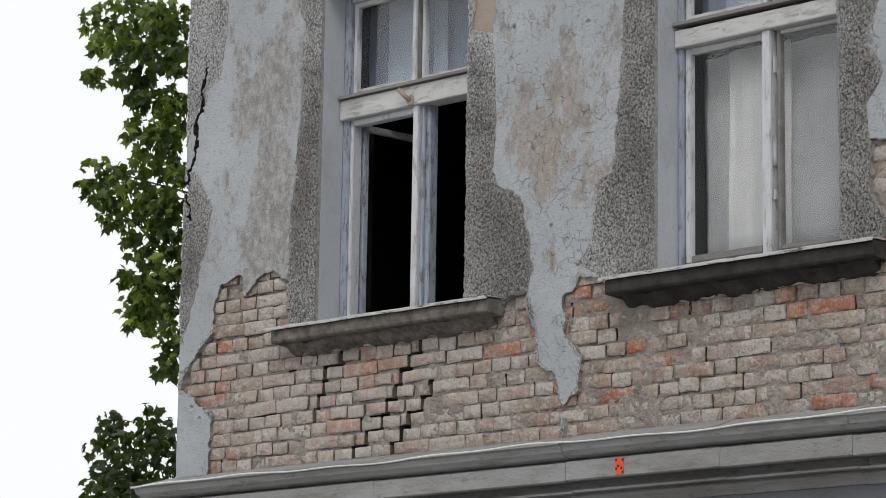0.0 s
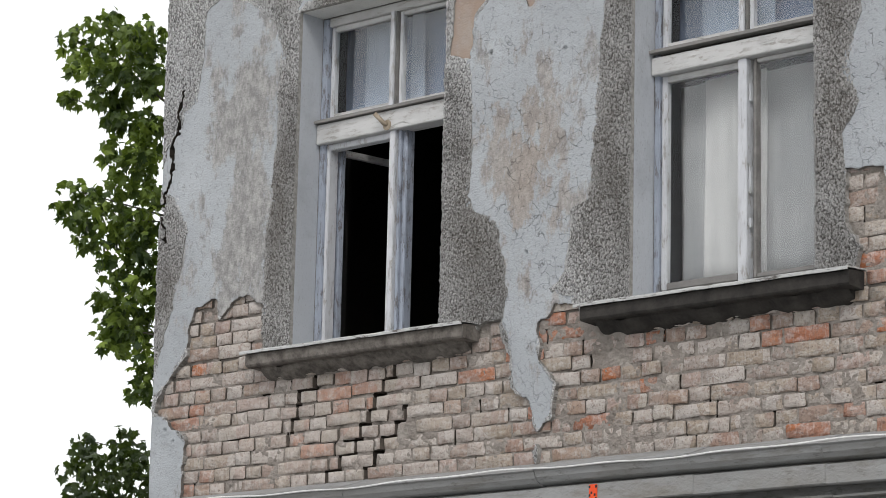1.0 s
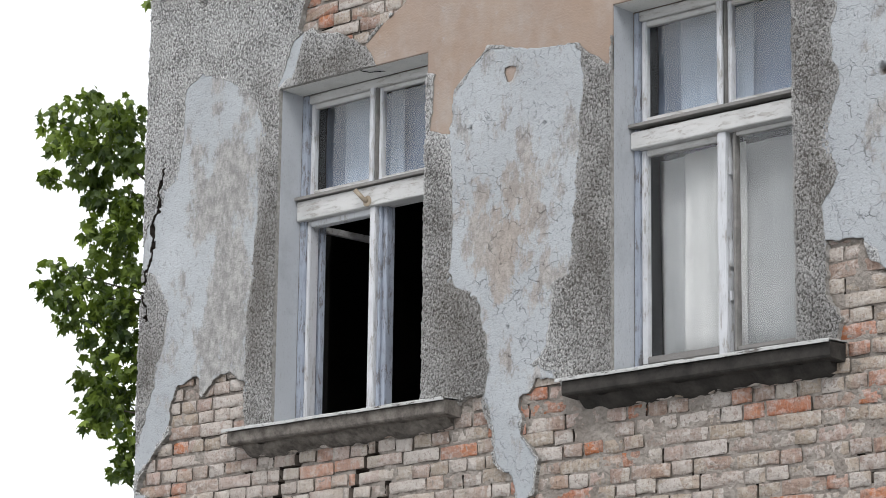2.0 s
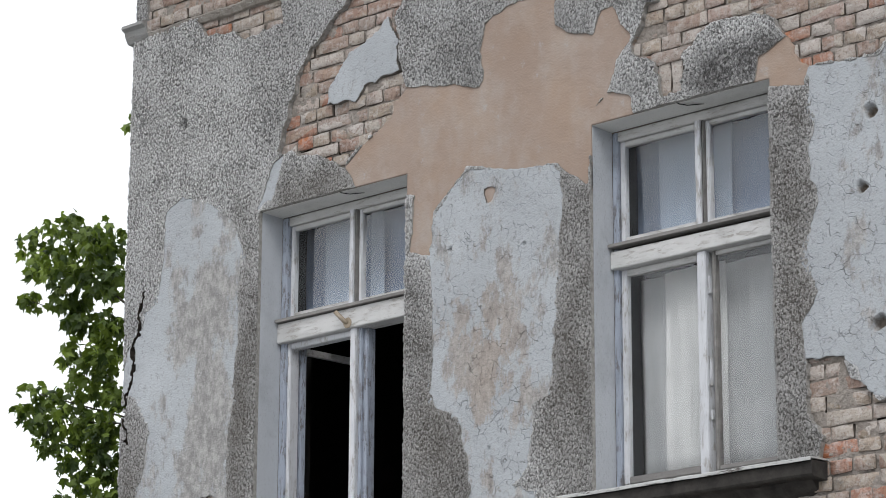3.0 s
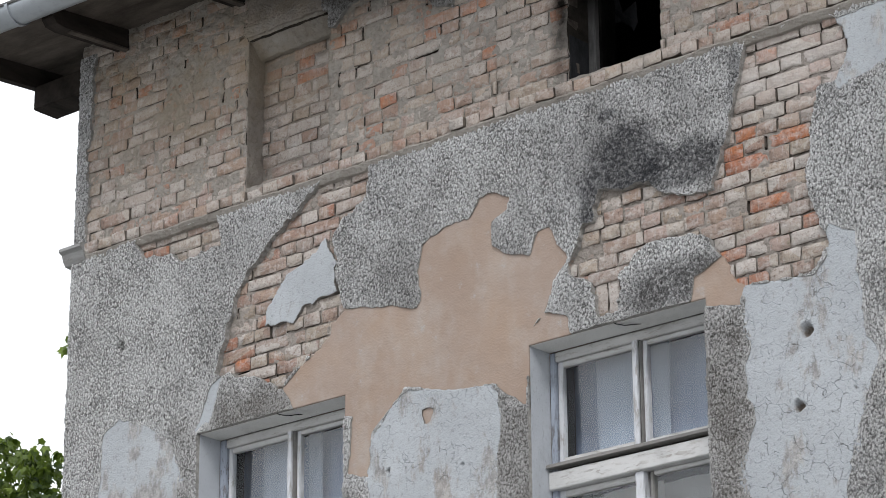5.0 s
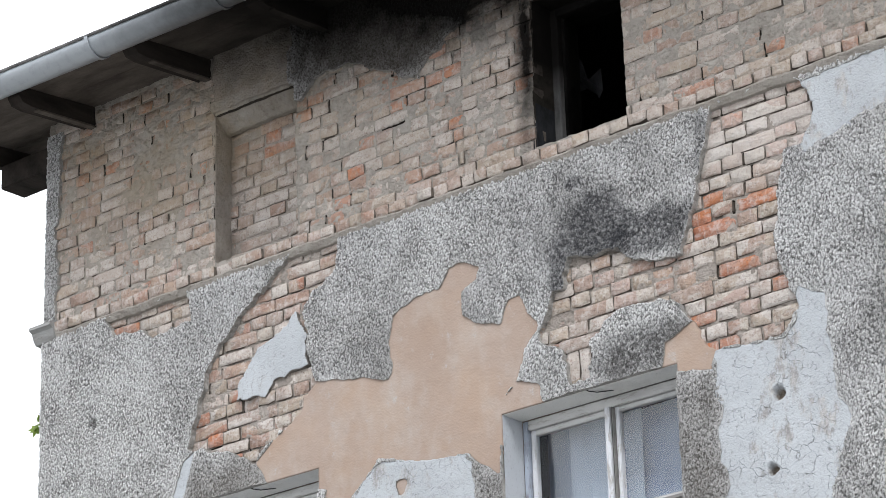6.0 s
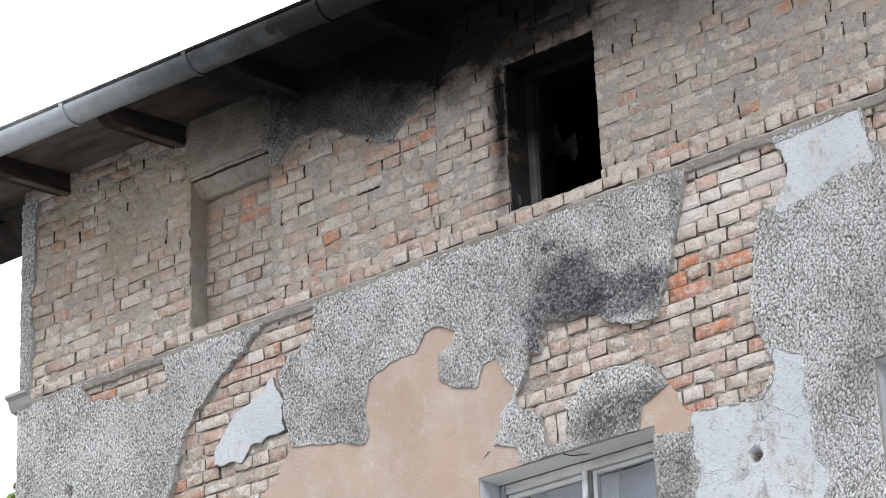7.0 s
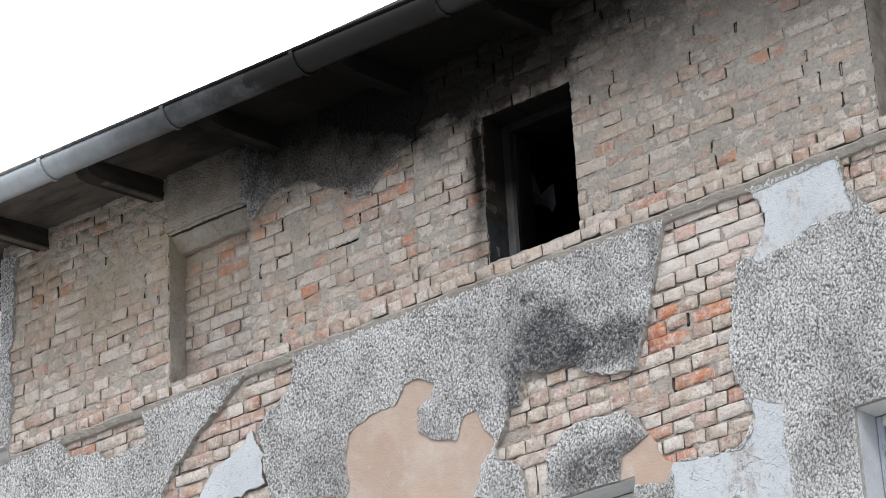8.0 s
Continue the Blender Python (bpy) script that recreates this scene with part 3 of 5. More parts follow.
SMOOTH_AREAS = [
    [(0.32, 6.42), (0.46, 6.48), (0.7, 6.38), (0.89, 6.26), (0.96, 6.09), (0.94, 5.57), (0.91, 5.15), (0.87, 4.83), (0.87, 4.54), (0.3, 4.6), (0.29, 4.47),
     (0.11, 4.23), (-0.02, 4.16), (0.03, 4.37), (0.09, 4.53), (0.2, 4.88), (0.23, 5.11), (0.15, 5.32), (-0.04, 5.38), (0.02, 5.61), (0.27, 5.88), (0.31, 6.04)],
    [(2.44, 6.0), (2.56, 6.12), (2.68, 6.2), (2.86, 6.15), (3.23, 6.11), (3.3, 6.04), (3.31, 5.87), (3.28, 5.63), (3.26, 5.31), (3.23, 5.0), (3.21, 4.9),
     (3.09, 4.85), (3.11, 4.71), (3.05, 4.52), (2.97, 4.45), (3.11, 4.4), (3.13, 4.36), (3.0, 4.35), (2.9, 4.25), (2.9, 4.09), (3.01, 3.97), (2.99, 3.8),
     (2.9, 3.73), (2.84, 3.87), (2.73, 3.97), (2.71, 4.18), (2.65, 4.3), (2.68, 4.48), (2.65, 4.69), (2.6, 4.85), (2.44, 4.95), (2.41, 5.03), (2.42, 5.38), (2.4, 5.89)],
    [(4.83, 6.27), (5.01, 6.26), (5.23, 6.23), (5.33, 6.31), (5.34, 6.48), (5.48, 6.39), (5.49, 6.23), (5.52, 5.88), (5.57, 5.76), (5.48, 5.55), (5.36, 5.16),
     (5.35, 4.63), (5.21, 4.57), (5.09, 4.61), (5.06, 4.73), (4.99, 4.79), (4.78, 4.82), (4.77, 4.99), (4.87, 5.14), (4.8, 5.32), (4.87, 5.58), (4.83, 5.82), (4.87, 6.01)],
    [(5.43, 7.5), (5.66, 7.53), (5.93, 7.53), (5.97, 7.38), (5.99, 7.25), (5.8, 7.24), (5.59, 7.18), (5.46, 7.16), (5.51, 7.32)],
    [(1.09, 6.29), (1.14, 6.39), (1.21, 6.54), (1.28, 6.56), (1.26, 6.45), (1.18, 6.32)],
    [(-0.05, 4.07), (0.12, 4.02), (0.29, 3.89), (0.27, 3.73), (0.28, 3.5), (-0.07, 3.5)],
]
SMOOTH_ISLAND = [(2.08, 7.21), (2.14, 7.04), (2.16, 6.87), (1.95, 6.85), (1.83, 6.78), (1.63, 6.8), (1.61, 6.88), (1.8, 7.06), (1.95, 7.12)]
BEIGE_AREAS = [
    [(3.12, 7.07), (3.18, 7.16), (3.29, 7.16), (3.39, 7.11), (3.37, 7.05), (3.27, 7.0), (3.27, 6.87), (3.38, 6.79), (3.51, 6.76), (3.57, 6.87), (3.65, 6.88),
     (3.7, 6.76), (3.77, 6.68), (3.68, 6.58), (3.62, 6.44), (3.53, 6.36), (3.64, 6.42), (3.75, 6.35), (3.78, 6.22), (3.51, 6.22), (3.49, 6.1), (3.48, 5.95),
     (3.32, 6.05), (3.28, 6.1), (2.97, 6.14), (2.66, 6.21), (2.54, 6.11), (2.42, 6.01), (2.4, 5.76), (2.24, 5.81), (2.28, 6.13), (2.2, 6.15), (2.18, 6.2),
     (1.88, 6.22), (1.75, 6.4), (2.0, 6.55), (2.12, 6.72), (2.21, 6.76), (2.46, 6.72), (2.74, 6.64), (2.78, 6.7), (2.74, 6.84), (2.78, 6.99), (2.94, 7.06)],
    [(4.72, 6.46), (4.8, 6.38), (4.84, 6.28), (4.82, 6.18), (4.67, 6.2), (4.6, 6.22), (4.52, 6.22), (4.55, 6.38)],
]
BRICK_LOW = [
    [(0.02, 4.07), (0.11, 4.23), (0.27, 4.38), (0.28, 4.52), (0.33, 4.65), (0.49, 4.68), (0.54, 4.56), (0.65, 4.66), (0.77, 4.68), (0.88, 4.6), (0.89, 4.41), (0.91, 4.3),
     (2.47, 4.28), (2.53, 4.32), (2.64, 4.33), (2.68, 4.21), (2.72, 4.12), (2.72, 3.97), (2.84, 3.89), (2.9, 3.72), (2.9, 3.4), (0.27, 3.4), (0.27, 3.75), (0.28, 3.9), (0.13, 4.01)],
    [(2.9, 3.73), (2.99, 3.8), (3.01, 3.97), (2.9, 4.1), (2.9, 4.28), (3.0, 4.37), (3.13, 4.37), (3.19, 4.29), (4.82, 4.31), (4.85, 4.44), (4.76, 4.56), (4.78, 4.72),
     (4.78, 4.82), (4.99, 4.8), (5.02, 4.72), (5.09, 4.67), (5.18, 4.57), (5.6, 4.64), (5.6, 3.4), (2.9, 3.4)],
]
BRICK_HIGH = [
    [(1.24, 6.59), (1.32, 6.79), (1.4, 7.05), (1.49, 7.15), (1.64, 7.28), (1.86, 7.41), (1.94, 7.48), (2.03, 7.55), (2.41, 7.58), (2.39, 7.5), (2.37, 7.35), (2.2, 7.29),
     (2.14, 7.18), (2.19, 6.83), (2.21, 6.75), (2.12, 6.68), (2.04, 6.57), (1.87, 6.51), (1.75, 6.39), (1.62, 6.48)],
    [(0.52, 7.57), (0.67, 7.58), (1.23, 7.58), (1.26, 7.36), (1.08, 7.36), (0.96, 7.33), (0.86, 7.4), (0.63, 7.44)],
    [(3.99, 6.99), (4.3, 6.95), (4.4, 6.86), (4.68, 6.81), (4.75, 6.99), (4.82, 7.18), (4.85, 7.35), (4.95, 7.56), (5.1, 7.6), (5.38, 7.6), (5.48, 7.46), (5.5, 7.33), (5.43, 7.2),
     (5.33, 7.17), (5.27, 6.98), (5.24, 6.69), (5.29, 6.53), (5.32, 6.37), (5.26, 6.25), (4.99, 6.25), (4.8, 6.29), (4.76, 6.39), (4.65, 6.55), (4.55, 6.62), (4.34, 6.63),
     (4.24, 6.62), (4.1, 6.5), (4.09, 6.31), (3.965, 6.31), (3.915, 6.5), (3.79, 6.56), (3.77, 6.62), (3.85, 6.79), (3.94, 6.86)],
    [(5.96, 7.56), (6.21, 7.57), (6.43, 7.55), (6.36, 6.98), (6.16, 7.14), (6.03, 7.3), (5.97, 7.38)],
]
CORNER_CRACK = [(0.158, 5.95), (0.117, 5.769), (0.076, 5.605), (0.061, 5.404), (0.015, 5.276), (0.034, 5.07)]
HOLES = [(0.454, 6.926, 0.042), (3.053, 5.71, 0.014), (2.546, 5.772, 0.016), (5.188, 5.965, 0.04), (5.124, 5.599, 0.035), (5.19, 4.93, 0.04),
         (3.082, 6.738, 0.012), (0.186, 3.89, 0.014), (0.116, 3.961, 0.018), (2.811, 4.664, 0.012)]
STAIR_CRACKS = [  # (x, z) from the top down, following the joints
    [(1.306, 4.3), (1.306, 4.20), (1.284, 4.12), (1.167, 4.07), (1.149, 3.97), (1.10, 3.87)],
    [(1.899, 4.3), (1.899, 4.19), (1.868, 4.11), (1.745, 4.02), (1.727, 3.93), (1.645, 3.85), (1.618, 3.76), (1.502, 3.69), (1.428, 3.62), (1.343, 3.56)],
    [(1.974, 3.925), (1.935, 3.853), (1.814, 3.773), (1.762, 3.687), (1.673, 3.588)],
]
COURSE, JOINT = 0.077, 0.008


def crack_x(pts, z):
    """Where a stair crack crosses the height z, or None."""
    if not pts[-1][1] <= z <= pts[0][1]:
        return None
    return float(np.interp(z, [p[1] for p in pts[::-1]], [p[0] for p in pts[::-1]]))


def areas(X, Z):
    """Signed distances of the brick, beige and smooth areas and of the openings, with ragged edges."""
    rag = 0.016 * vnoise(X, Z, 0.07, 1) + 0.009 * vnoise(X, Z, 0.028, 2)
    island = poly_sd(X, Z, SMOOTH_ISLAND) + rag
    k = np.minimum.reduce([poly_sd(X, Z, p) for p in BRICK_LOW + BRICK_HIGH])
    k = np.maximum(k, -rect_sd(X, Z, -9, 99, 7.56, 7.7)) + rag
    k = np.maximum(k, -island)
    s = np.minimum(np.minimum.reduce([poly_sd(X, Z, p) for p in SMOOTH_AREAS]) + rag * 0.8, island)
    b = np.minimum.reduce([poly_sd(X, Z, p) for p in BEIGE_AREAS]) + rag * 0.6
    o = np.minimum.reduce([rect_sd(X, Z, a, c, *WIN_Z) for a, c in WINDOWS])
    return k, b, s, o


def grid(x0, x1, z0, z1, cell):
    return np.meshgrid(np.arange(x0, x1 + cell / 2, cell), np.arange(z0, z1 + cell / 2, cell), indexing="ij")


# ================= walls =================
CORE = 0.20
# inner sides of the openings get the room's painted shade too
wall_low = tagged(masonry("wall_1", [0, RIGHT], [BASE_Z, 5.3], [(a - 0.012, b + 0.012, WIN_Z[0], 5.31) for a, b in WINDOWS], CORE, 0.42, JOINT_SHADE, ROOM_SHADE),
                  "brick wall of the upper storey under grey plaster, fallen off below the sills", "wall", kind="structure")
wall_high = tagged(masonry("wall_2", [0, RIGHT], [5.3, LEDGE_Z], [(a - 0.012, b + 0.012, 5.29, WIN_Z[1] + 0.012) for a, b in WINDOWS], CORE, 0.42, JOINT_SHADE, ROOM_SHADE),
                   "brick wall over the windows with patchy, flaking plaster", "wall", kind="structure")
attic_l = tagged(masonry("wall_3", [0, 3.3], [LEDGE_Z, TOP_Z], NICHES[:1], CORE, 0.42, MORTAR, MORTAR),
                 "bare weathered brick attic wall with a blind niche", "wall", kind="structure")
attic_r = tagged(masonry("wall_4", [3.3, RIGHT], [LEDGE_Z, TOP_Z], [ATTIC_WIN, NICHES[1]], CORE, 0.42, MORTAR, CHARRED),
                 "bare brick attic wall, blackened by fire round its window", "wall", kind="structure")
ground_wall = tagged(masonry("wall_5", [0, RIGHT], [0, BASE_Z], [], 0.0, 0.42, DARK_WALL, DARK_WALL), "dark grey rendered wall below the cornice", "wall", kind="structure")

def skin_fields(cell):
    """Grid, areas, crater depth and common edge of the plaster skins at that fineness."""
    X, Z = grid(0.0, 6.6, BASE_Z, LEDGE_Z - 0.03, cell)
    K, B, S, O = areas(X, Z)
    O = O - 0.002
    holes_d = np.minimum.reduce([np.hypot(X - x, Z - z) - r * (1 + 0.3 * vnoise(X, Z, 0.03, 5)) for x, z, r in HOLES])
    crack_d = 0.0115 - line_d(X + 0.022 * vnoise(X, Z, 0.05, 3) + 0.014 * vnoise(X, Z, 0.02, 6), Z, CORNER_CRACK) + 0.003 * vnoise(X, Z, 0.03, 4)
    crater = 0.055 * np.clip(-holes_d / 0.02, 0, 1)
    through_d = np.hypot((X - 2.813) * 1.15, Z - 6.03) - 0.045 + 0.012 * vnoise(X, Z, 0.03, 5)
    edge = np.maximum(np.maximum(-K, -O), np.maximum(-through_d, crack_d))
    rim = 0.012 * np.exp(-np.maximum(holes_d, 0) / 0.02)
    return X, Z, K, B, S, O, crater, through_d, edge, rim


X, Z, K, B, S, O, crater, through_d, edge, rim = skin_fields(0.004)
fat = 0.5 + 0.5 * vnoise(X, Z, 0.35, 6)
thick = np.clip(np.minimum(S, B) / 0.06, 0, 1)
U, V = 0.95 * X + 0.22 * Z, 0.72 * Z - 0.3 * X     # grain of the thrown plaster, a little aslant
dots = np.random.RandomState(3).rand(*X.shape) * 2 - 1
U, V = U + 0.005 * vnoise(X, Z, 0.014, 2), V + 0.006 * vnoise(X, Z, 0.017, 4)
grain = 0.0105 * pebbles(U, V, 0.0125, 3) ** 1.3 + 0.003 * vnoise(V, U, 0.0085, 9) + 0.004 * vnoise(U, V, 0.03, 5) + 0.0008 * dots
thin = np.clip(B / 0.10, 0, 1)
rough_y = -0.0165 - 0.004 * thin - thick * (0.003 + 0.005 * fat) - (0.55 + 0.45 * thick) * grain - 0.004 * vnoise(X, Z, 0.12, 8) + crater
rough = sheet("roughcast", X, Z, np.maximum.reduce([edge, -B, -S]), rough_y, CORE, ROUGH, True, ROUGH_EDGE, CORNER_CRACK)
X, Z, K, B, S, O, crater, through_d, edge, rim = skin_fields(0.008)
smooth_y = -0.021 - 0.003 * vnoise(X, Z, 0.25, 10) - 0.0012 * vnoise(X, Z, 0.05, 11) - rim * 0.6 + crater
smooth_skin = sheet("smooth_plaster", X, Z, np.maximum.reduce([edge, S - 0.035, -B]), smooth_y, CORE, SMOOTH, True, BROKEN, CORNER_CRACK)
beige_y = -0.012 - 0.002 * vnoise(X, Z, 0.2, 12) - 0.001 * vnoise(X, Z, 0.04, 13)
beige_skin = sheet("beige_undercoat", X, Z, np.maximum.reduce([-K, -O, np.minimum(B - 0.05, through_d - 0.03)]), beige_y, CORE, BEIGE)
FX, FZ = grid(6.6, RIGHT, BASE_Z, LEDGE_Z - 0.03, 0.03)
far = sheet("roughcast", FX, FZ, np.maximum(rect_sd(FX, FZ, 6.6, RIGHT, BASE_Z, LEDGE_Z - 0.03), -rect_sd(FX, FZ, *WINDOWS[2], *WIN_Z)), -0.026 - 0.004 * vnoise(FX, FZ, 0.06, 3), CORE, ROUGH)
for ob, label in ((far, "coarse grey roughcast plaster"), (rough, "coarse grey roughcast plaster"), (smooth_skin, "smooth bluish grey plaster, finely cracked"), (beige_skin, "beige undercoat laid bare")):
    ob.parent = wall_high
    tagged(ob, label)

for a, b in WINDOWS:
    z0, z1 = WIN_Z
    bm = bmesh.new()
    box(a - 0.0118, a, -0.004, 0.156, z0 - 0.01, z1 + 0.0118, 0.0, bm)
    box(b, b + 0.0118, -0.004, 0.156, z0 - 0.01, z1 + 0.0118, 0.0, bm)
    part("reveal_lining", bm, REVEAL, wall_high, "smooth pale plaster lining of the window opening")
    part("head_lining", box(a - 0.0005, b + 0.0005, -0.003, 0.156, z1, z1 + 0.0118), BRIGHT_HEAD, wall_high, "plaster under the window head, coloured paler for bounced light")

AX, AZ = grid(0.0, RIGHT, LEDGE_Z, TOP_Z, 0.0115)
ATTIC_ROUGH = [(2.07, 8.48), (2.03, 8.72), (2.1, 9.1), (3.3, 9.1), (3.42, 8.75), (3.3, 8.55), (3.09, 8.43), (3.01, 8.34), (2.76, 8.44), (2.55, 8.58), (2.25, 8.59), (2.14, 8.49)]
rag = 0.02 * vnoise(AX, AZ, 0.07, 1) + 0.01 * vnoise(AX, AZ, 0.028, 2)
for x0, x1, z0, z1, outline in ((1.95, 3.5, 8.25, 9.0, ATTIC_ROUGH), (0.0, 0.2, 7.66, 8.9, [(-0.1, 7.62), (0.09, 7.62), (0.11, 7.9), (0.09, 8.3), (0.12, 8.6), (0.16, 9.1), (-0.1, 9.1)])):
    PX, PZ = grid(x0, x1, z0, z1, 0.005)
    ragged = 0.02 * vnoise(PX, PZ, 0.07, 1) + 0.01 * vnoise(PX, PZ, 0.028, 2)
    out = np.maximum(poly_sd(PX, PZ, outline) + ragged, -np.minimum.reduce([rect_sd(PX, PZ, *h) for h in NICHES + [ATTIC_WIN]]))
    relief = 0.0105 * pebbles(PX, 0.8 * PZ, 0.0125, 3) ** 1.3 + 0.003 * vnoise(PZ, PX, 0.0085, 9)
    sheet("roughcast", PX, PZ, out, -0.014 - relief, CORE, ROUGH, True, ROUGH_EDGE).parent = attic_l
ob = sheet("smooth_plaster", AX, AZ, rect_sd(AX, AZ, 1.43, 2.07, 8.62, 9.1) + rag * 0.5, -0.016 - 0.003 * vnoise(AX, AZ, 0.2, 7), CORE, MORTAR)
ob.parent = attic_l
for k, (a, b, c, d) in enumerate(NICHES):
    wall = (attic_l, attic_r)[k]
    part("niche_back", box(a, b, 0.142, 0.2, c, d), MORTAR, wall)
    part("niche_side", box(a - 0.03, a + 0.004, 0.004, 0.142, c, d), MORTAR, wall)
    bm = bmesh.new()
    sweep([(-0.006, d + 0.10), (-0.016, d + 0.085), (-0.014, d + 0.045), (0.10, d - 0.085), (0.13, d - 0.09), (0.13, d + 0.10)], a - 0.02, b + 0.02, bm, 30, lambda x: 0.006 * math.sin(41 * x) * math.sin(13 * x))
    part("niche_lintel", bm, LIME, wall, "sloping mortar lintel over the niche")

# ================= cornice, ledge =================
cornice = tagged(empty("cornice", 0, 0, 3.4), "grey painted moulded cornice with a wavy metal edge", "cornice", kind="structure")
CORNICE_PROFILE = [(0.05, 3.585), (-0.17, 3.515), (-0.193, 3.512), (-0.194, 3.504), (-0.178, 3.497), (-0.168, 3.468), (-0.145, 3.445), (-0.125, 3.438), (-0.105, 3.434),
                   (-0.075, 3.432), (-0.075, 3.418), (-0.137, 3.416), (-0.139, 3.326), (-0.130, 3.320), (-0.01, 3.330), (-0.01, 3.29), (-0.082, 3.280), (-0.086, 3.268), (-0.04, 3.262), (-0.04, 3.252), (-0.066, 3.248), (-0.062, 3.245), (-0.03, 3.222), (-0.012, 3.205), (0.05, 3.2)]
n = len(CORNICE_PROFILE)
JOINTS = [0.0, 1.69, 3.02, 3.98, 4.74, 6.1, RIGHT]
for k, (x0, x1) in enumerate(zip(JOINTS, JOINTS[1:])):
    bm = bmesh.new()
    drop = (0.0, 0.002, -0.002, 0.001, 0.004, 0.0)[k]
    end = [bm.verts.new((x1 - 0.003, y, z - drop)) for y, z in CORNICE_PROFILE]
    if k == 0:
        first = [bm.verts.new((y if y < 0 else -0.0, y, z)) for y, z in CORNICE_PROFILE]
        back = [bm.verts.new((y if y < 0 else -0.0, 1.2, z)) for y, z in CORNICE_PROFILE]
        for i in range(n - 1):
            bm.faces.new((back[i], back[i + 1], first[i + 1], first[i]))
    else:
        first = [bm.verts.new((x0, y, z - drop)) for y, z in CORNICE_PROFILE]
        bm.faces.new(first)
    for i in range(n - 1):
        bm.faces.new((first[i], first[i + 1], end[i + 1], end[i]))
    bm.faces.new(end[::-1])
    bmesh.ops.recalc_face_normals(bm, faces=bm.faces)
    part("moulding", bm, CORNICE, cornice).location = (0, 0, -3.4)
bm = bmesh.new()
pts = [(x, -0.19, 3.508 - 3.4 + 0.006 * math.sin(2.9 * x) + 0.004 * math.sin(9.1 * x + 1)) for x in np.linspace(-0.19, RIGHT, 90)]
part("metal_lip", tube(pts, 0.0055, 6), CABLE, cornice, "whitish wavy metal edge")
sign = tagged(empty("survey_marker", 3.368, -0.1385, 3.372), "small orange-red plastic marker on the cornice", "marker")
part("plate", box(-0.026, 0.026, -0.004, 0.0015, -0.042, 0.042, 0.003), ORANGE, sign)
for dx, dz in ((-0.02, 0.03), (0.02, 0.03), (0.02, -0.03), (-0.008, 0.0), (0.012, -0.01), (-0.02, -0.012)):
    part("mark", box(dx - 0.005, dx + 0.005, -0.0055, -0.0035, dz - 0.006, dz + 0.006), BLACK, sign)

ledge = tagged(empty("ledge", 0, 0, LEDGE_Z), "weathered brick string course between storey and attic", "ledge", kind="structure")
bm = sweep([(0.05, -0.022), (-0.04, -0.024), (-0.043, -0.034), (-0.034, -0.05), (-0.022, -0.068), (0.05, -0.085)], 0.1, RIGHT, None, 240, lambda x: 0.005 * math.sin(17 * x) * math.sin(5 * x) + 0.002 * math.sin(61 * x))
part("mortar_cove", bm, LIME, ledge)
bm = bmesh.new()
sweep([(0.05, 0.08), (-0.05, 0.055), (-0.085, 0.04), (-0.088, 0.02), (-0.06, 0.005), (-0.05, -0.03), (-0.03, -0.06), (0.05, -0.07)], -0.055, 0.13, bm)
part("moulded_end", bm, CORNICE, ledge, "surviving moulded plaster end at the corner")

# ================= window sills and windows =================
def sill(x0, x1, label, concrete):
    e = tagged(empty("window_sill", x0, 0, 4.22), label, "window sill", "window sills")
    L = x1 - x0
    bm = bmesh.new()
    sweep([(0.02, 0.10), (-0.125, 0.092), (-0.13, 0.085), (-0.13, 0.03), (-0.122, 0.02), (0.02, 0.012)], 0.0, L, bm, 24, lambda x: 0.001 * math.sin(23 * x))
    part("slab", bm, concrete, e)
    bm = bmesh.new()
    sweep([(0.17, 0.122), (-0.145, 0.106), (-0.15, 0.100), (-0.15, 0.088), (-0.146, 0.088), (-0.144, 0.1), (0.17, 0.114)], -0.03, L + 0.005, bm, 40, lambda x: 0.001 * math.sin(11 * x) + 0.0006 * math.sin(37 * x))
    part("sheet_cover", bm, ZINC, e, "pale bent metal sheet cover")
    bm = bmesh.new()
    sweep([(0.02, 0.022), (-0.075, 0.02), (-0.05, -0.005), (-0.02, -0.03), (0.02, -0.05)], 0.05, L - 0.05, bm, 70, lambda x: 0.011 * math.sin(19 * x) * math.sin(7 * x) + 0.005 * math.sin(53 * x))
    part("mortar_bed", bm, concrete, e, "crumbling mortar under the slab")
    return e


sill(0.868, 2.48, "dark grimy concrete window sill with a bent metal cover", CONCRETE)
sill(3.26, 4.866, "dark grimy concrete window sill with a long metal cover", DARK_CONCRETE_AND_SHADE)
sill(5.65, 7.26, "dark grimy concrete window sill beside the plastered pier", CONCRETE)

FY = 0.155       # front of the window frames


def bar(x0, x1, y0, y1, z0, z1):
    return box(x0, x1, y0, y1, z0, z1, 0.004)


def sash(parent, x0, x1, z0, z1, y, paint, w=0.036, glazed=True, first=None, last=None, low=None):
    """A glazed casement as a part of its window."""
    s = part("casement", bar(x0, x0 + w, y, y + 0.04, z0, z1), first or paint, parent)
    part("stile", bar(x1 - (last or w), x1, y, y + 0.04, z0, z1), paint, s)
    part("rail", bar(x0 + w, x1 - (last or w), y + 0.001, y + 0.039, z1 - w, z1), WHITE_RAIL, s)
    part("rail", bar(x0 + w, x1 - (last or w), y + 0.001, y + 0.039, z0, z0 + w * 1.1), low or WHITE_RAIL, s)
    if glazed:
        g = part("pane", box(x0 + w - 0.004, x1 - (last or w) + 0.004, y + 0.018, y + 0.022, z0 + w - 0.004, z1 - w + 0.004), GLASS, s)
        g.visible_shadow = False
    return s


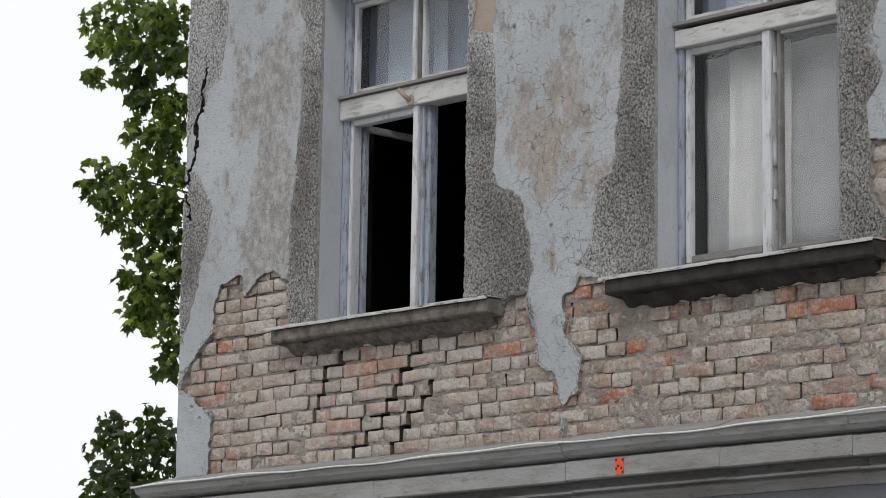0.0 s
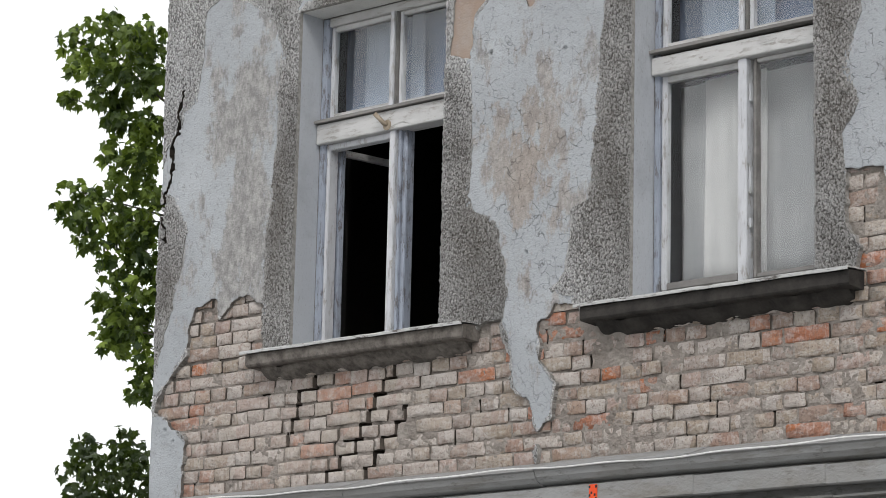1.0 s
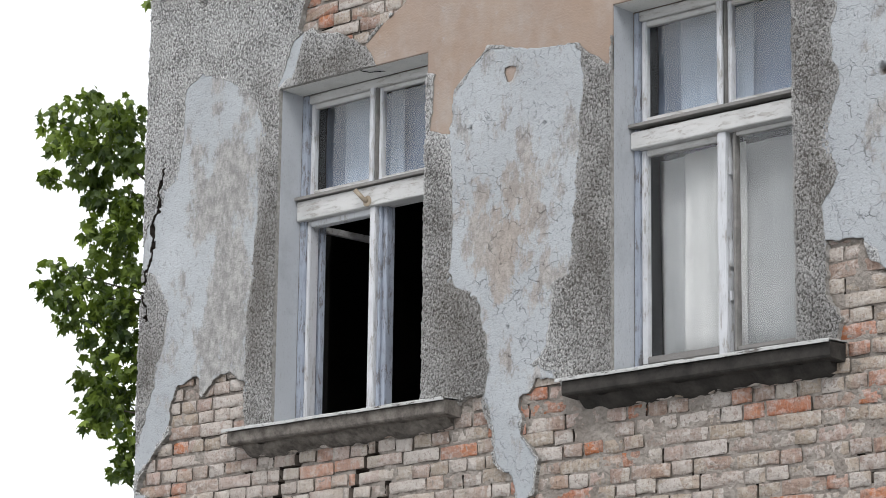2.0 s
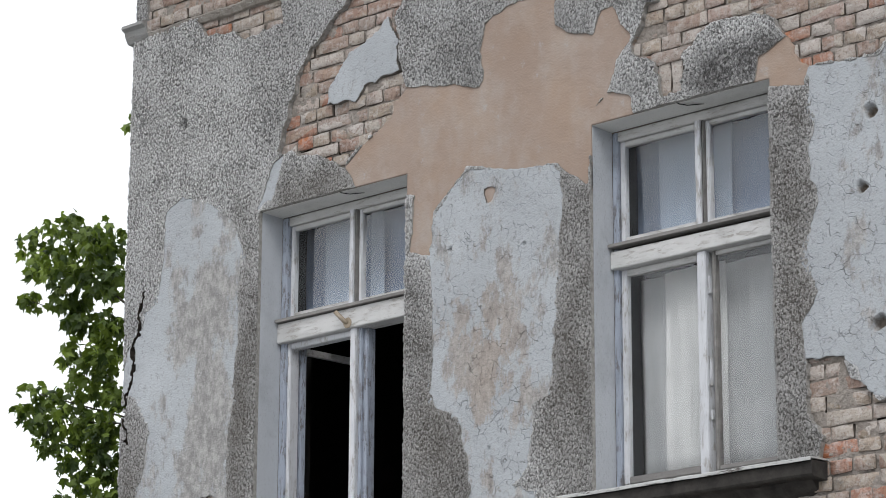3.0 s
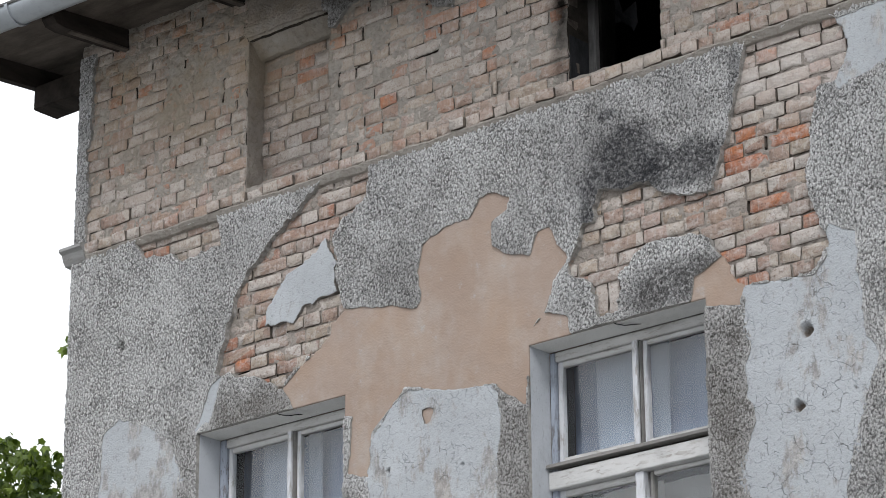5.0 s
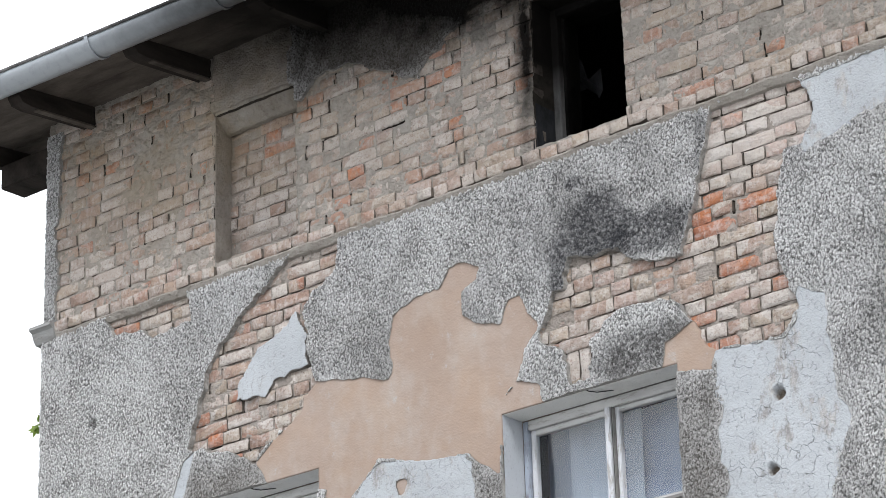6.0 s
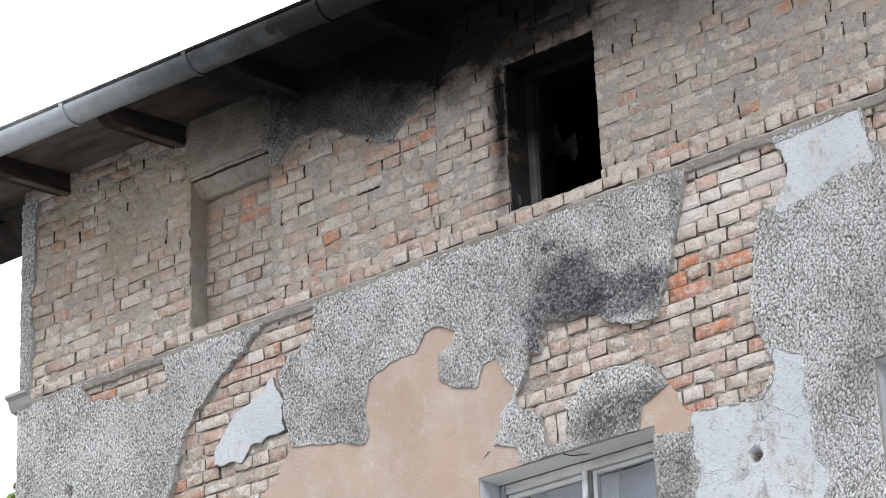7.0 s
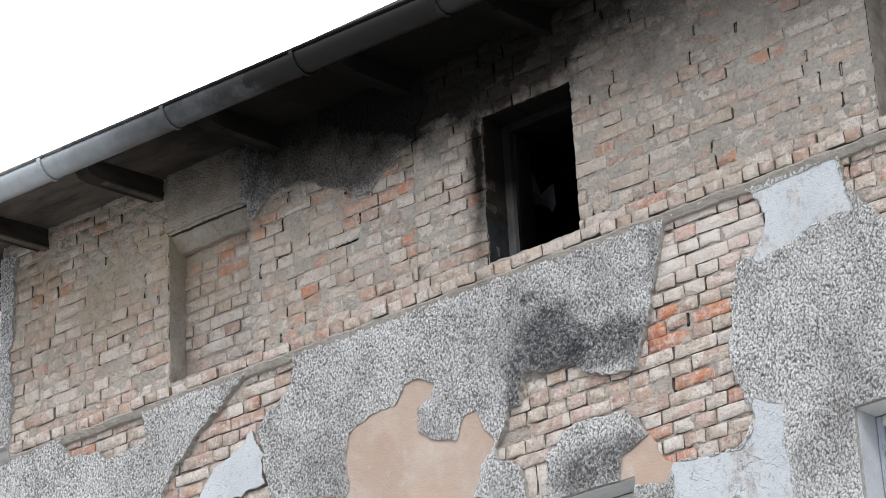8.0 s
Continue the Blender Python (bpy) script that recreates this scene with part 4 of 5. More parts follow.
def window(k, x0, x1, open_low):
    a, b, c, d = x0 + 0.001, x1 - 0.001, WIN_Z[0] + 0.005, WIN_Z[1] - 0.004
    e = tagged(empty(f"window_{k}"), "old timber window with flaking white paint, lower casements open" if open_low else "closed old timber window with flaking white paint and net curtains", "window", kind="structure")
    y = FY
    mid = (a + b) / 2
    t0 = 5.52
    t1 = 5.632 if open_low else 5.612
    cap = t1 + (0.006 if open_low else 0.02)       # closed windows leave a taller painted shade strip under the drip rail
    jw = 0.05 if open_low else 0.034
    part("jamb", bar(a, a + jw, y, y + 0.09, c, d), BLUE_PAINT, e)
    part("jamb", bar(b - 0.05, b, y, y + 0.09, c, d), BLUE_PAINT, e)
    part("head", bar(a + jw, b - 0.05, y + 0.002, y + 0.088, d - 0.05, d), WHITE_RAIL, e)
    part("bottom_rail", bar(a + jw, b - 0.05, y - 0.01, y + 0.088, c, c + 0.045), GREY_WOOD, e)
    part("transom", bar(a + 0.002, b - 0.002, y - 0.03, y + 0.085, t0, t1), WHITE_RAIL, e)
    # black strip painted for the shadow line below the drip rail
    part("rebate", bar(a + 0.05, b - 0.05, y + 0.012, y + 0.08, t1, cap + 0.001), DARK_CONCRETE_AND_SHADE, e, "black strip for the shade under the drip rail")
    part("drip_rail", sweep([(y + 0.05, cap + 0.03), (y - 0.03, cap + 0.024), (y - 0.05, cap + 0.014), (y - 0.05, cap), (y + 0.05, cap)], a + 0.002, b - 0.002), GREY_WOOD, e, "grey weathered drip rail, paint gone")
    z2 = cap + 0.026
    part("mullion", bar(mid - 0.018, mid + 0.016, y - 0.012, y + 0.07, z2, d - 0.05), WHITE_PAINT, e)
    part("astragal", bar(mid + 0.018, mid + 0.026, y - 0.004, y + 0.06, z2, d - 0.05), GREY_WOOD, e)
    sash(e, a + jw + 0.003, mid - 0.02, z2 + 0.002, d - 0.052, y + 0.02, WHITE_PAINT, 0.029, last=0.02)
    sash(e, mid + 0.028, b - 0.054, z2 + 0.002, d - 0.052, y + 0.02, WHITE_PAINT, 0.024)
    if not open_low:
        z3 = c + 0.068
        part("mullion", bar(mid - 0.020, mid + 0.034, y - 0.012, y + 0.07, c + 0.045, t0), WHITE_PAINT, e)
        # black strip painted for the shadow line below the casements
        part("rebate", bar(a + 0.05, b - 0.05, y + 0.05, y + 0.085, c + 0.046, z3), DARK_CONCRETE_AND_SHADE, e, "black strip for the shade under the casements")
        sash(e, a + jw + 0.003, mid - 0.022, z3, t0 - 0.002, y + 0.016, WHITE_PAINT, 0.034, last=0.016, low=GREY_WOOD)
        sash(e, mid + 0.05, b - 0.054, z3, t0 - 0.002, y + 0.02, WHITE_PAINT, 0.022, first=GREY_WOOD, low=GREY_WOOD)
        for z, h in ((4.66, 0.05), (4.83, 0.14), (5.3, 0.09)):
            part("hinge", box(mid + 0.036, mid + 0.046, y + 0.004, y + 0.03, z, z + h, 0.003), WHITE_PAINT, e, "paint-clogged iron hinge")
    else:
        part("post", bar(mid - 0.002, mid + 0.044, y - 0.012, y + 0.07, c + 0.045, t0), WHITE_PAINT, e)
        part("inner_post", bar(mid + 0.045, mid + 0.098, y + 0.028, y + 0.09, c + 0.045, t0), BLUE_PAINT, e)
        part("stop", bar(mid + 0.046, mid + 0.07, y + 0.008, y + 0.027, c + 0.045, t0), BLUE_PAINT, e)
        part("stop", bar(a + 0.05, a + 0.075, y + 0.01, y + 0.08, c + 0.045, t0), WHITE_PAINT, e)
        part("stop", bar(a + 0.075, mid - 0.002, y + 0.012, y + 0.07, t0 - 0.035, t0 - 0.001), WHITE_PAINT, e)
        s = sash(e, 0.0, 0.5, 0.0, t0 - c - 0.06, 0.0, BLUE_PAINT)
        s.matrix_basis = pose(a + 0.085, y + 0.09, c + 0.048, 0, 0, 82)
    return e


for k, (a, b) in enumerate(WINDOWS):
    window(k + 1, a, b, k == 0)


def curtain(x0, x1, z0, z1, y, material, label, seed):
    """A hanging cloth with uneven folds."""
    rs = np.random.RandomState(seed)
    ph = rs.rand(6) * 6.28
    us, vs = np.linspace(x0, x1, 60), np.linspace(z0, z1, 8)
    verts = [(float(u), float(y + 0.005 * math.sin(u * 21 + ph[0]) + 0.003 * math.sin(u * 57 + ph[1] + v) + 0.006 * math.sin(v * 5 + u * 17)), float(v)) for u in us for v in vs]
    faces = [(i * 8 + j, (i + 1) * 8 + j, (i + 1) * 8 + j + 1, i * 8 + j + 1) for i in range(59) for j in range(7)]
    ob = new("curtain", mesh_from("curtain", verts, faces, material, None, True))
    m = ob.modifiers.new("thickness", "SOLIDIFY")
    m.thickness = 0.002
    return tagged(ob, label, "curtain", "curtains behind the windows")


for k, (a, b) in enumerate(WINDOWS):
    curtain(a - 0.005, b, 5.6, 6.24, 0.37, SKY_TINT_CURTAIN, "thin net curtain behind the upper panes, coloured with their sky reflection", 1 + k)
    curtain(a + 0.17, a + 0.40, 5.6, 6.24, 0.335, PALE_CURTAIN, "pale narrow curtain panel behind an upper pane", 5 + k)
    curtain(a + 0.52, a + 0.63, 5.6, 6.24, 0.335, PALE_CURTAIN, "pale narrow curtain panel behind an upper pane", 9 + k)
    if k:
        curtain(a + 0.03, b, 4.4, 5.5, 0.345, GREY_CURTAIN, "greyish net curtain hanging behind the lower casements", 13 + k)
        curtain(a + 0.215, a + 0.45, 4.4, 5.5, 0.30, CURTAIN, "bright white curtain panel hanging behind a casement", 17 + k)
        curtain(a + 0.51, a + 0.60, 4.4, 5.5, 0.30, CURTAIN, "narrow white curtain panel hanging behind a casement", 21 + k)

hook = tagged(empty("pipe_bracket", 1.63, 0.125, 5.58), "short rusty pipe stub sticking out of the window transom", "bracket")
part("pipe", tube([(0.03, 0.02, -0.03), (0.022, -0.02, -0.022), (-0.012, -0.06, 0.03)], 0.013, 10), RUST, hook)
part("flange", tube([(0.03, 0.012, -0.03), (0.03, -0.004, -0.03)], 0.03, 12), RUST, hook)

# burnt attic window
aw = tagged(empty("window_4"), "burnt-out attic window with charred timber frame", "window", kind="structure")
a, b, c, d = ATTIC_WIN
part("jamb", bar(a + 0.001, a + 0.05, 0.17, 0.22, c, d), SCORCHED, aw, "grey scorched upright")
part("jamb", bar(b - 0.045, b - 0.001, 0.16, 0.22, c, d), CHARRED, aw)
part("head", bar(a + 0.045, b - 0.045, 0.16, 0.22, d - 0.05, d), CHARRED, aw)
part("rebate", bar(a + 0.051, a + 0.07, 0.2, 0.24, c, d - 0.05), CHARRED, aw)

part("side_lining", box(a - 0.02, a + 0.003, 0.01, 0.17, c, c + 0.26), SINGED, aw, "unburnt grey paint low on the reveal")
scrap = bmesh.new()
SCRAP = [(0.0, 0.0), (0.03, -0.02), (0.05, -0.1), (0.12, -0.09), (0.125, -0.17), (0.10, -0.19), (0.09, -0.17), (0.045, -0.13), (0.02, -0.135), (-0.005, -0.12), (0.005, -0.06)]
for y in (0.0, 0.003):
    scrap.faces.new([scrap.verts.new((1.75 * x, y + 0.03 * math.sin(30 * x), 1.65 * z)) for x, z in SCRAP])
tagged(part("torn_curtain", scrap, SINGED, None), "torn scorched scrap of curtain hanging in the burnt window", "curtain").location = (3.674, 0.5, 8.42)

for x, label in ((1.70, "short bent dark wire stub under the window lintel"), (4.03, "thin bent dark wire stub under the lintel")):
    w = tagged(empty("wire_stub", x, 0, WIN_Z[1]), label, "wire")
    part("wire", tube([(0, -0.024, 0.012), (0.02, 0.0, -0.004), (0.05, 0.03, -0.010), (0.09, 0.07, -0.003), (0.11, 0.09, 0.0)], 0.0028, 6), BLACK, w)

# ================= rooms behind, side wall, roof =================
def room(name, x0, x1, y1, z0, z1):
    bm = box(x0, x1, 0.425, y1, z0, z1)
    bmesh.ops.delete(bm, geom=[f for f in bm.faces if f.normal.y < -0.9], context="FACES")
    me_ob = part(name, bm, ROOM_SHADE, None)
    return tagged(me_ob, "bare room behind the window, walls near black for its shade", "room", kind="structure")


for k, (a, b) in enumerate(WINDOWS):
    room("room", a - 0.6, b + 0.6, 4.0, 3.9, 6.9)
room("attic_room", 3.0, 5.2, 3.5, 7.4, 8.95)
tagged(part("wall_6", box(0.0, 0.35, 0.425, 9.0, 0, TOP_Z), DARK_WALL, None), "plain rendered gable wall of the house", "wall", kind="structure")
# two unseen walls, added to close the house and keep its inside dark
tagged(part("wall_7", box(0.35, RIGHT, 8.6, 9.0, 0, TOP_Z), DARK_WALL, None), "plain unseen rear wall added to close the house", "wall", kind="structure")
tagged(part("wall_8", box(RIGHT, RIGHT + 0.3, 0.0, 9.0, 0, TOP_Z), DARK_WALL, None), "plain unseen wall added to close the house on the right", "wall", kind="structure")

SLOPE = 0.10


def eave_z(y):
    return 8.985 + SLOPE * y


roof = tagged(empty("roof"), "flat-pitched roof with wide timber eaves, sooty above the burnt window", "roof", kind="structure")
bm = bmesh.new()
sweep([(-0.66, eave_z(-0.66) + 0.028), (-0.66, eave_z(-0.66) + 0.075), (9.2, eave_z(9.2) + 0.3), (9.2, eave_z(9.2) + 0.026)], -0.5, RIGHT + 0.4, bm)
part("roof_deck", bm, ROOFING, roof)
y = -0.625
rs = random.Random(3)
while y < 0.1:
    w = 0.36
    bm = bmesh.new()
    dz = rs.uniform(-0.003, 0.003)
    sweep([(y, eave_z(y) + dz), (y + w - 0.006, eave_z(y + w - 0.006) + dz), (y + w - 0.006, eave_z(y + w) + 0.024), (y, eave_z(y) + 0.024)], -0.48, RIGHT + 0.3, bm)
    part("soffit_board", bm, SOFFIT, roof)
    y += w
for x in (0.36, 1.34, 2.30, 3.27, 4.25, 5.23, 6.21, 7.19):
    bm = bmesh.new()
    p = [(0.4, eave_z(0.4) - 0.002), (-0.622, eave_z(-0.622) - 0.002), (-0.622, eave_z(-0.622) - 0.06), (-0.59, eave_z(-0.59) - 0.10), (-0.52, eave_z(-0.52) - 0.115), (0.4, eave_z(0.4) - 0.125)]
    sweep(p, x - 0.05, x + 0.05, bm)
    beam = part("rafter", bm, TIMBER, roof)
    bm = sweep([(0.02, eave_z(0.02) - 0.128), (-0.47, eave_z(-0.47) - 0.118), (-0.47, eave_z(-0.47) - 0.128), (0.02, eave_z(0.02) - 0.14)], x + 0.012, x + 0.056)
    part("batten", bm, SOFFIT, beam, "pale batten nailed under the rafter")
bm = sweep([(3.0, eave_z(3.0) + 0.02), (-0.64, eave_z(-0.64) + 0.02), (-0.64, eave_z(-0.64) - 0.13), (3.0, eave_z(3.0) - 0.17)], -0.50, -0.45)
part("barge_board", bm, TIMBER, roof)
plate = part("wall_plate", box(-0.449, 0.0, 0.0, 0.2, 8.69, 8.85, 0.008), TIMBER, roof, "dark purlin end beyond the gable")

gutter = tagged(empty("rain_gutter", 0, -0.73, 8.93), "grey zinc half-round rain gutter under the eaves, sooty in part", "gutter")
bm = bmesh.new()
R0, fall = 0.096, -0.022
prof = [(R0 * math.cos(t), R0 * math.sin(t)) for t in np.linspace(math.pi, math.tau, 15)] + [((R0 - 0.004) * math.cos(t), (R0 - 0.004) * math.sin(t)) for t in np.linspace(math.tau, math.pi, 15)]
sweep(prof, -0.5, RIGHT + 0.3, bm, 20, lambda x: fall * x)
for f in bm.faces:
    f.smooth = len(f.verts) == 4
part("trough", bm, GUTTER, gutter)
part("bead", tube([(x, -R0, 0.004 + fall * x) for x in (-0.5, RIGHT + 0.3)], 0.010, 8), SCORCHED, gutter, "dark rolled front edge")
for x in (0.22, 1.21, 2.20, 3.17, 4.15, 5.13, 6.11):
    bm = bmesh.new()
    r1 = R0 + 0.009
    prof = [(r1 * math.cos(t), r1 * math.sin(t)) for t in np.linspace(math.pi * 0.97, math.tau, 15)] + [((R0 - 0.001) * math.cos(t), (R0 - 0.001) * math.sin(t)) for t in np.linspace(math.tau, math.pi * 0.97, 15)]
    sweep(prof, x - 0.014, x + 0.014, bm, 1, lambda x: fall * x)
    part("strap", bm, GUTTER, gutter)

# ================= ground and trees =================
bm = bmesh.new()
bmesh.ops.create_grid(bm, x_segments=1, y_segments=1, size=1500)
tagged(part("ground", bm, BOUNCE_GROUND, None), "unseen ground reaching to the horizon, pale to bounce light upward", "ground", kind="structure")


def maple_leaf(s):
    """Outline of a five-lobed leaf of that width, stalk at the origin."""
    half = [(0, 0), (0.12, -0.08), (0.34, -0.05), (0.28, 0.12), (0.5, 0.32), (0.30, 0.38), (0.30, 0.52), (0.14, 0.50), (0, 0.85)]
    return [(x * s, y * s) for x, y in half] + [(-x * s, y * s) for x, y in half[-2:0:-1]]


def crown(name, clumps, y, leaf, density, material, seed, parent, spread):
    rs = np.random.RandomState(seed)
    verts, faces = [], []
    for cx, cz, r in clumps:
        for _ in range(max(6, int(density * (r / 0.15) ** 2))):
            v = rs.normal(size=3)
            v *= r * rs.rand() ** 0.45 / np.linalg.norm(v)
            c = Vector((cx + v[0], y + v[1] * spread, cz + v[2]))
            q = Euler((radians(rs.normal(-48, 26)), radians(rs.normal(0, 24)), rs.rand() * math.tau)).to_matrix()
            base = len(verts)
            pts = maple_leaf(leaf * rs.uniform(0.7, 1.25))
            bend = rs.uniform(0.3, 1.6)
            for px, py in pts:
                verts.append(tuple(c + q @ Vector((px, py, -bend * (px * px + 0.5 * py * py) / leaf))))
            n = len(pts)
            verts.append(tuple(c + q @ Vector((0, 0.3 * leaf, 0.03 * leaf))))
            faces.extend((base + i, base + (i + 1) % n, base + n) for i in range(n))
    ob = new(name, mesh_from(name, verts, faces, material))
    ob.parent = parent
    return tagged(ob, "many lobed maple leaves", kind="stuff")


TREE_CLUMPS = [(-5.66, 8.09, 0.13), (-5.2, 8.11, 0.19), (-4.74, 7.93, 0.21), (-5.07, 7.75, 0.23), (-4.65, 7.58, 0.18), (-5.43, 7.86, 0.17), (-5.7, 7.61, 0.09), (-5.2, 7.53, 0.14),
    (-4.94, 7.27, 0.16), (-4.63, 7.22, 0.14), (-5.1, 7.04, 0.12), (-4.76, 6.99, 0.18), (-5.54, 6.79, 0.12), (-5.26, 6.71, 0.12), (-4.88, 6.77, 0.16), (-4.6, 6.64, 0.11),
    (-5.64, 6.66, 0.1), (-5.38, 6.46, 0.14), (-5.0, 6.48, 0.18), (-4.66, 6.39, 0.16), (-5.34, 6.34, 0.09), (-4.96, 6.27, 0.14), (-4.65, 6.18, 0.11), (-4.98, 6.04, 0.14),
    (-4.64, 6.0, 0.14), (-5.07, 5.82, 0.13), (-4.69, 5.77, 0.14), (-5.02, 5.6, 0.14)]
TREE_CLUMPS += [(-4.75, 5.6, 0.14), (-4.98, 5.44, 0.11), (-4.61, 5.4, 0.09), (-4.6, 5.22, 0.11), (-4.66, 5.06, 0.11), (-4.46, 5.84, 0.09), (-4.4, 8.9, 0.1)]
BUSH_CLUMPS = [(-8.88, 5.48, 0.1), (-8.3, 5.46, 0.12), (-8.83, 5.36, 0.14), (-9.03, 5.21, 0.12), (-8.57, 5.18, 0.19), (-8.17, 5.23, 0.22), (-7.92, 5.07, 0.21), (-8.89, 4.98, 0.19),
    (-8.39, 4.89, 0.24), (-7.9, 4.75, 0.21), (-8.71, 4.7, 0.27), (-9.04, 4.83, 0.14), (-8.13, 4.55, 0.32), (-7.69, 5.11, 0.16)]


def maple(x, y, base_y, clumps, leaf, density, material, seed, label, height):
    e = tagged(empty("maple_tree", x, y, 0), label, "tree")
    rs = random.Random(seed)
    lean = [(rs.uniform(-0.15, 0.15), rs.uniform(-0.15, 0.15)) for _ in range(5)]
    trunk = [(lean[i][0] * i / 3, lean[i][1] * i / 3, height * i / 4) for i in range(5)]
    part("trunk", tube(trunk, [0.22, 0.19, 0.15, 0.10, 0.04], 10), BARK, e)
    for cx, cz, r in clumps[::3]:
        z0 = min(height * 0.95, max(1.8, cz - rs.uniform(0.5, 1.4)))
        end = Vector((cx - x, base_y - y, cz))
        start = Vector((0, 0, z0))
        midp = start.lerp(end, 0.55) + Vector((rs.uniform(-0.1, 0.1), rs.uniform(-0.2, 0.2), rs.uniform(-0.3, 0.35)))
        part("limb", tube([start, midp, end], [0.035, 0.012, 0.004], 6), BARK, e)
    ob = crown("crown", clumps, base_y, leaf, density, material, seed, e, 1.6)
    ob.matrix_parent_inverse = Matrix.Translation((-x, -y, 0))
    # the rest of the crown, behind the house corner
    more = []
    for _ in range(40):
        a, b = rs.uniform(0, math.tau), rs.uniform(-1, 1)
        more.append((x + 1.2 * math.cos(a) * math.sqrt(1 - b * b), height - 1.2 + 1.7 * b, rs.uniform(0.25, 0.45)))
    ob = crown("crown", more, y + 0.5, leaf, density * 0.5, material, seed + 1, e, 3.0)
    ob.matrix_parent_inverse = Matrix.Translation((-x, -y, 0))
    return e


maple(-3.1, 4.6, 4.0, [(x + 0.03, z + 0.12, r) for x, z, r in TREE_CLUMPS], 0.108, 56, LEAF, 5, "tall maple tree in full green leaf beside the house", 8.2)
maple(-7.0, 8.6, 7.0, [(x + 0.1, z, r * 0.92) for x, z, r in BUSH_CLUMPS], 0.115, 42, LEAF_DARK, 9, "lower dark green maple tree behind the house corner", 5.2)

# ================= bricks =================
def brick_mesh(name, length, seed, high=0.0705, deep=0.09):
    """One worn brick with chipped arrises, centred on its length and height, face towards -y."""
    rs = random.Random(seed)
    v, f = [], []
    hx, hz = length / 2, high / 2
    ring = [(-1, -0.86), (-0.82, -1), (0.1, -1), (0.85, -1), (1, -0.8), (1, 0.85), (0.8, 1), (-0.1, 1), (-0.85, 1), (-1, 0.88)]
    n = len(ring)
    k = 0.016 / length
    for y, inset, jit in ((deep, 0, 0), (0.0045, 0, 0.0036), (0, 0.0045, 0.0042)):
        for sx, sz in ring:
            sx = math.copysign(1 - k * (1 - abs(sx)) / 0.2, sx) if abs(sx) > 0.5 else sx
            v.append((sx * (hx - inset) + rs.uniform(-jit, jit), y + rs.uniform(-jit, jit) * 0.7, sz * (hz - inset) + rs.uniform(-jit, jit)))
    v.append((rs.uniform(-0.02, 0.02), -0.001, rs.uniform(-0.01, 0.01)))
    for a in (0, n):
        for i in range(n):
            f.append((a + i, a + (i + 1) % n, a + n + (i + 1) % n, a + n + i))
    f += [(2 * n + i, 2 * n + (i + 1) % n, 3 * n) for i in range(n)]
    me = mesh_from(name, v, f, [BRICK, BRICK_SIDE_SHADE], [1] * n + [0] * (2 * n))
    me.polygons.foreach_set("use_smooth", [False] * (2 * n) + [True] * n)
    return me


STRETCHERS = [brick_mesh("brick", 0.25, s) for s in range(9)]
HEADERS = [brick_mesh("brick", 0.12, s) for s in range(9, 18)]
rb = random.Random(11)
GAPS = []      # open joints where the mortar has fallen out


def lay(parent, x0, x1, z0, z1, wanted, face=0.0, start=0):
    """Courses of bricks over a stretch of wall, where wanted(x, z, half length) says so."""
    z, row = z0, start
    while z < z1 - 0.03:
        x = x0 - rb.uniform(0.0, 0.13)
        header_row = row % 2
        cracks = [c for c in (crack_x(p, z + COURSE / 2) for p in STAIR_CRACKS) if c is not None]
        while x < x1:
            header = rb.random() < (0.9 if header_row else 0.5)
            L = 0.12 if header else 0.25
            a, b = x, x + L
            for c in cracks:
                if a - 0.012 < c < b:
                    if c - a < 0.035:
                        a, b = c + 0.015, c + 0.015 + L
                    else:
                        b = c - 0.014
            if a < x0:
                a = x0
            if b > x1:
                b = x1
            mid, size = (a + b) / 2, b - a
            if size > 0.022 and wanted(mid, z + COURSE / 2, size / 2):
                base = HEADERS if header else STRETCHERS
                ob = new("brick", rb.choice(base))
                ob.parent = parent
                ob.scale.x = size / L
                ob.scale.z = 0.86 if any(abs(c - mid) < 0.16 for c in cracks) else rb.uniform(0.90, 1.04)
                ob.location = (mid, face + rb.gauss(0.0, 0.0038), z + COURSE / 2 + rb.gauss(0, 0.003))
                ob.rotation_euler = (rb.gauss(0, 0.018), rb.gauss(0, 0.014), rb.gauss(0, 0.014))
                if rb.random() < 0.15:
                    GAPS.append((b - 0.002, b + JOINT + 0.001, z + rb.uniform(-0.01, 0.02), z + COURSE + rb.uniform(-0.02, 0.006)))
                if rb.random() < 0.03:
                    GAPS.append((a + rb.uniform(0, 0.5) * size, b - rb.uniform(0, 0.4) * size, z - 0.005, z + 0.005))
            x = b + JOINT * rb.uniform(0.7, 1.6)
        z += COURSE
        row += 1


def bare(mid, z, half):
    xs = np.array([[mid - half * 0.7, mid, mid + half * 0.7]])
    zs = np.full(xs.shape, z)
    k, b, s, o = areas(xs, zs)
    return k.min() < 0.02 and o.min() > 0.045 and not (3.9 < mid < 4.12 and 6.2 < z < 6.52)


lay(wall_low, 0.02, 5.5, BASE_Z, 4.9, bare)
lay(wall_high, 0.45, 6.5, BASE_Z + 35 * COURSE, LEDGE_Z - 0.07, bare, 0.0, 1)

for x, tilt in ((3.962, 1.60), (4.046, 1.53)):      # bricks on end, left of the flat arch
    ob = new("brick", rb.choice(STRETCHERS))
    ob.parent, ob.location, ob.rotation_euler, ob.scale.x = wall_high, (x, -0.002, 6.392), (0, tilt, 0), 0.88


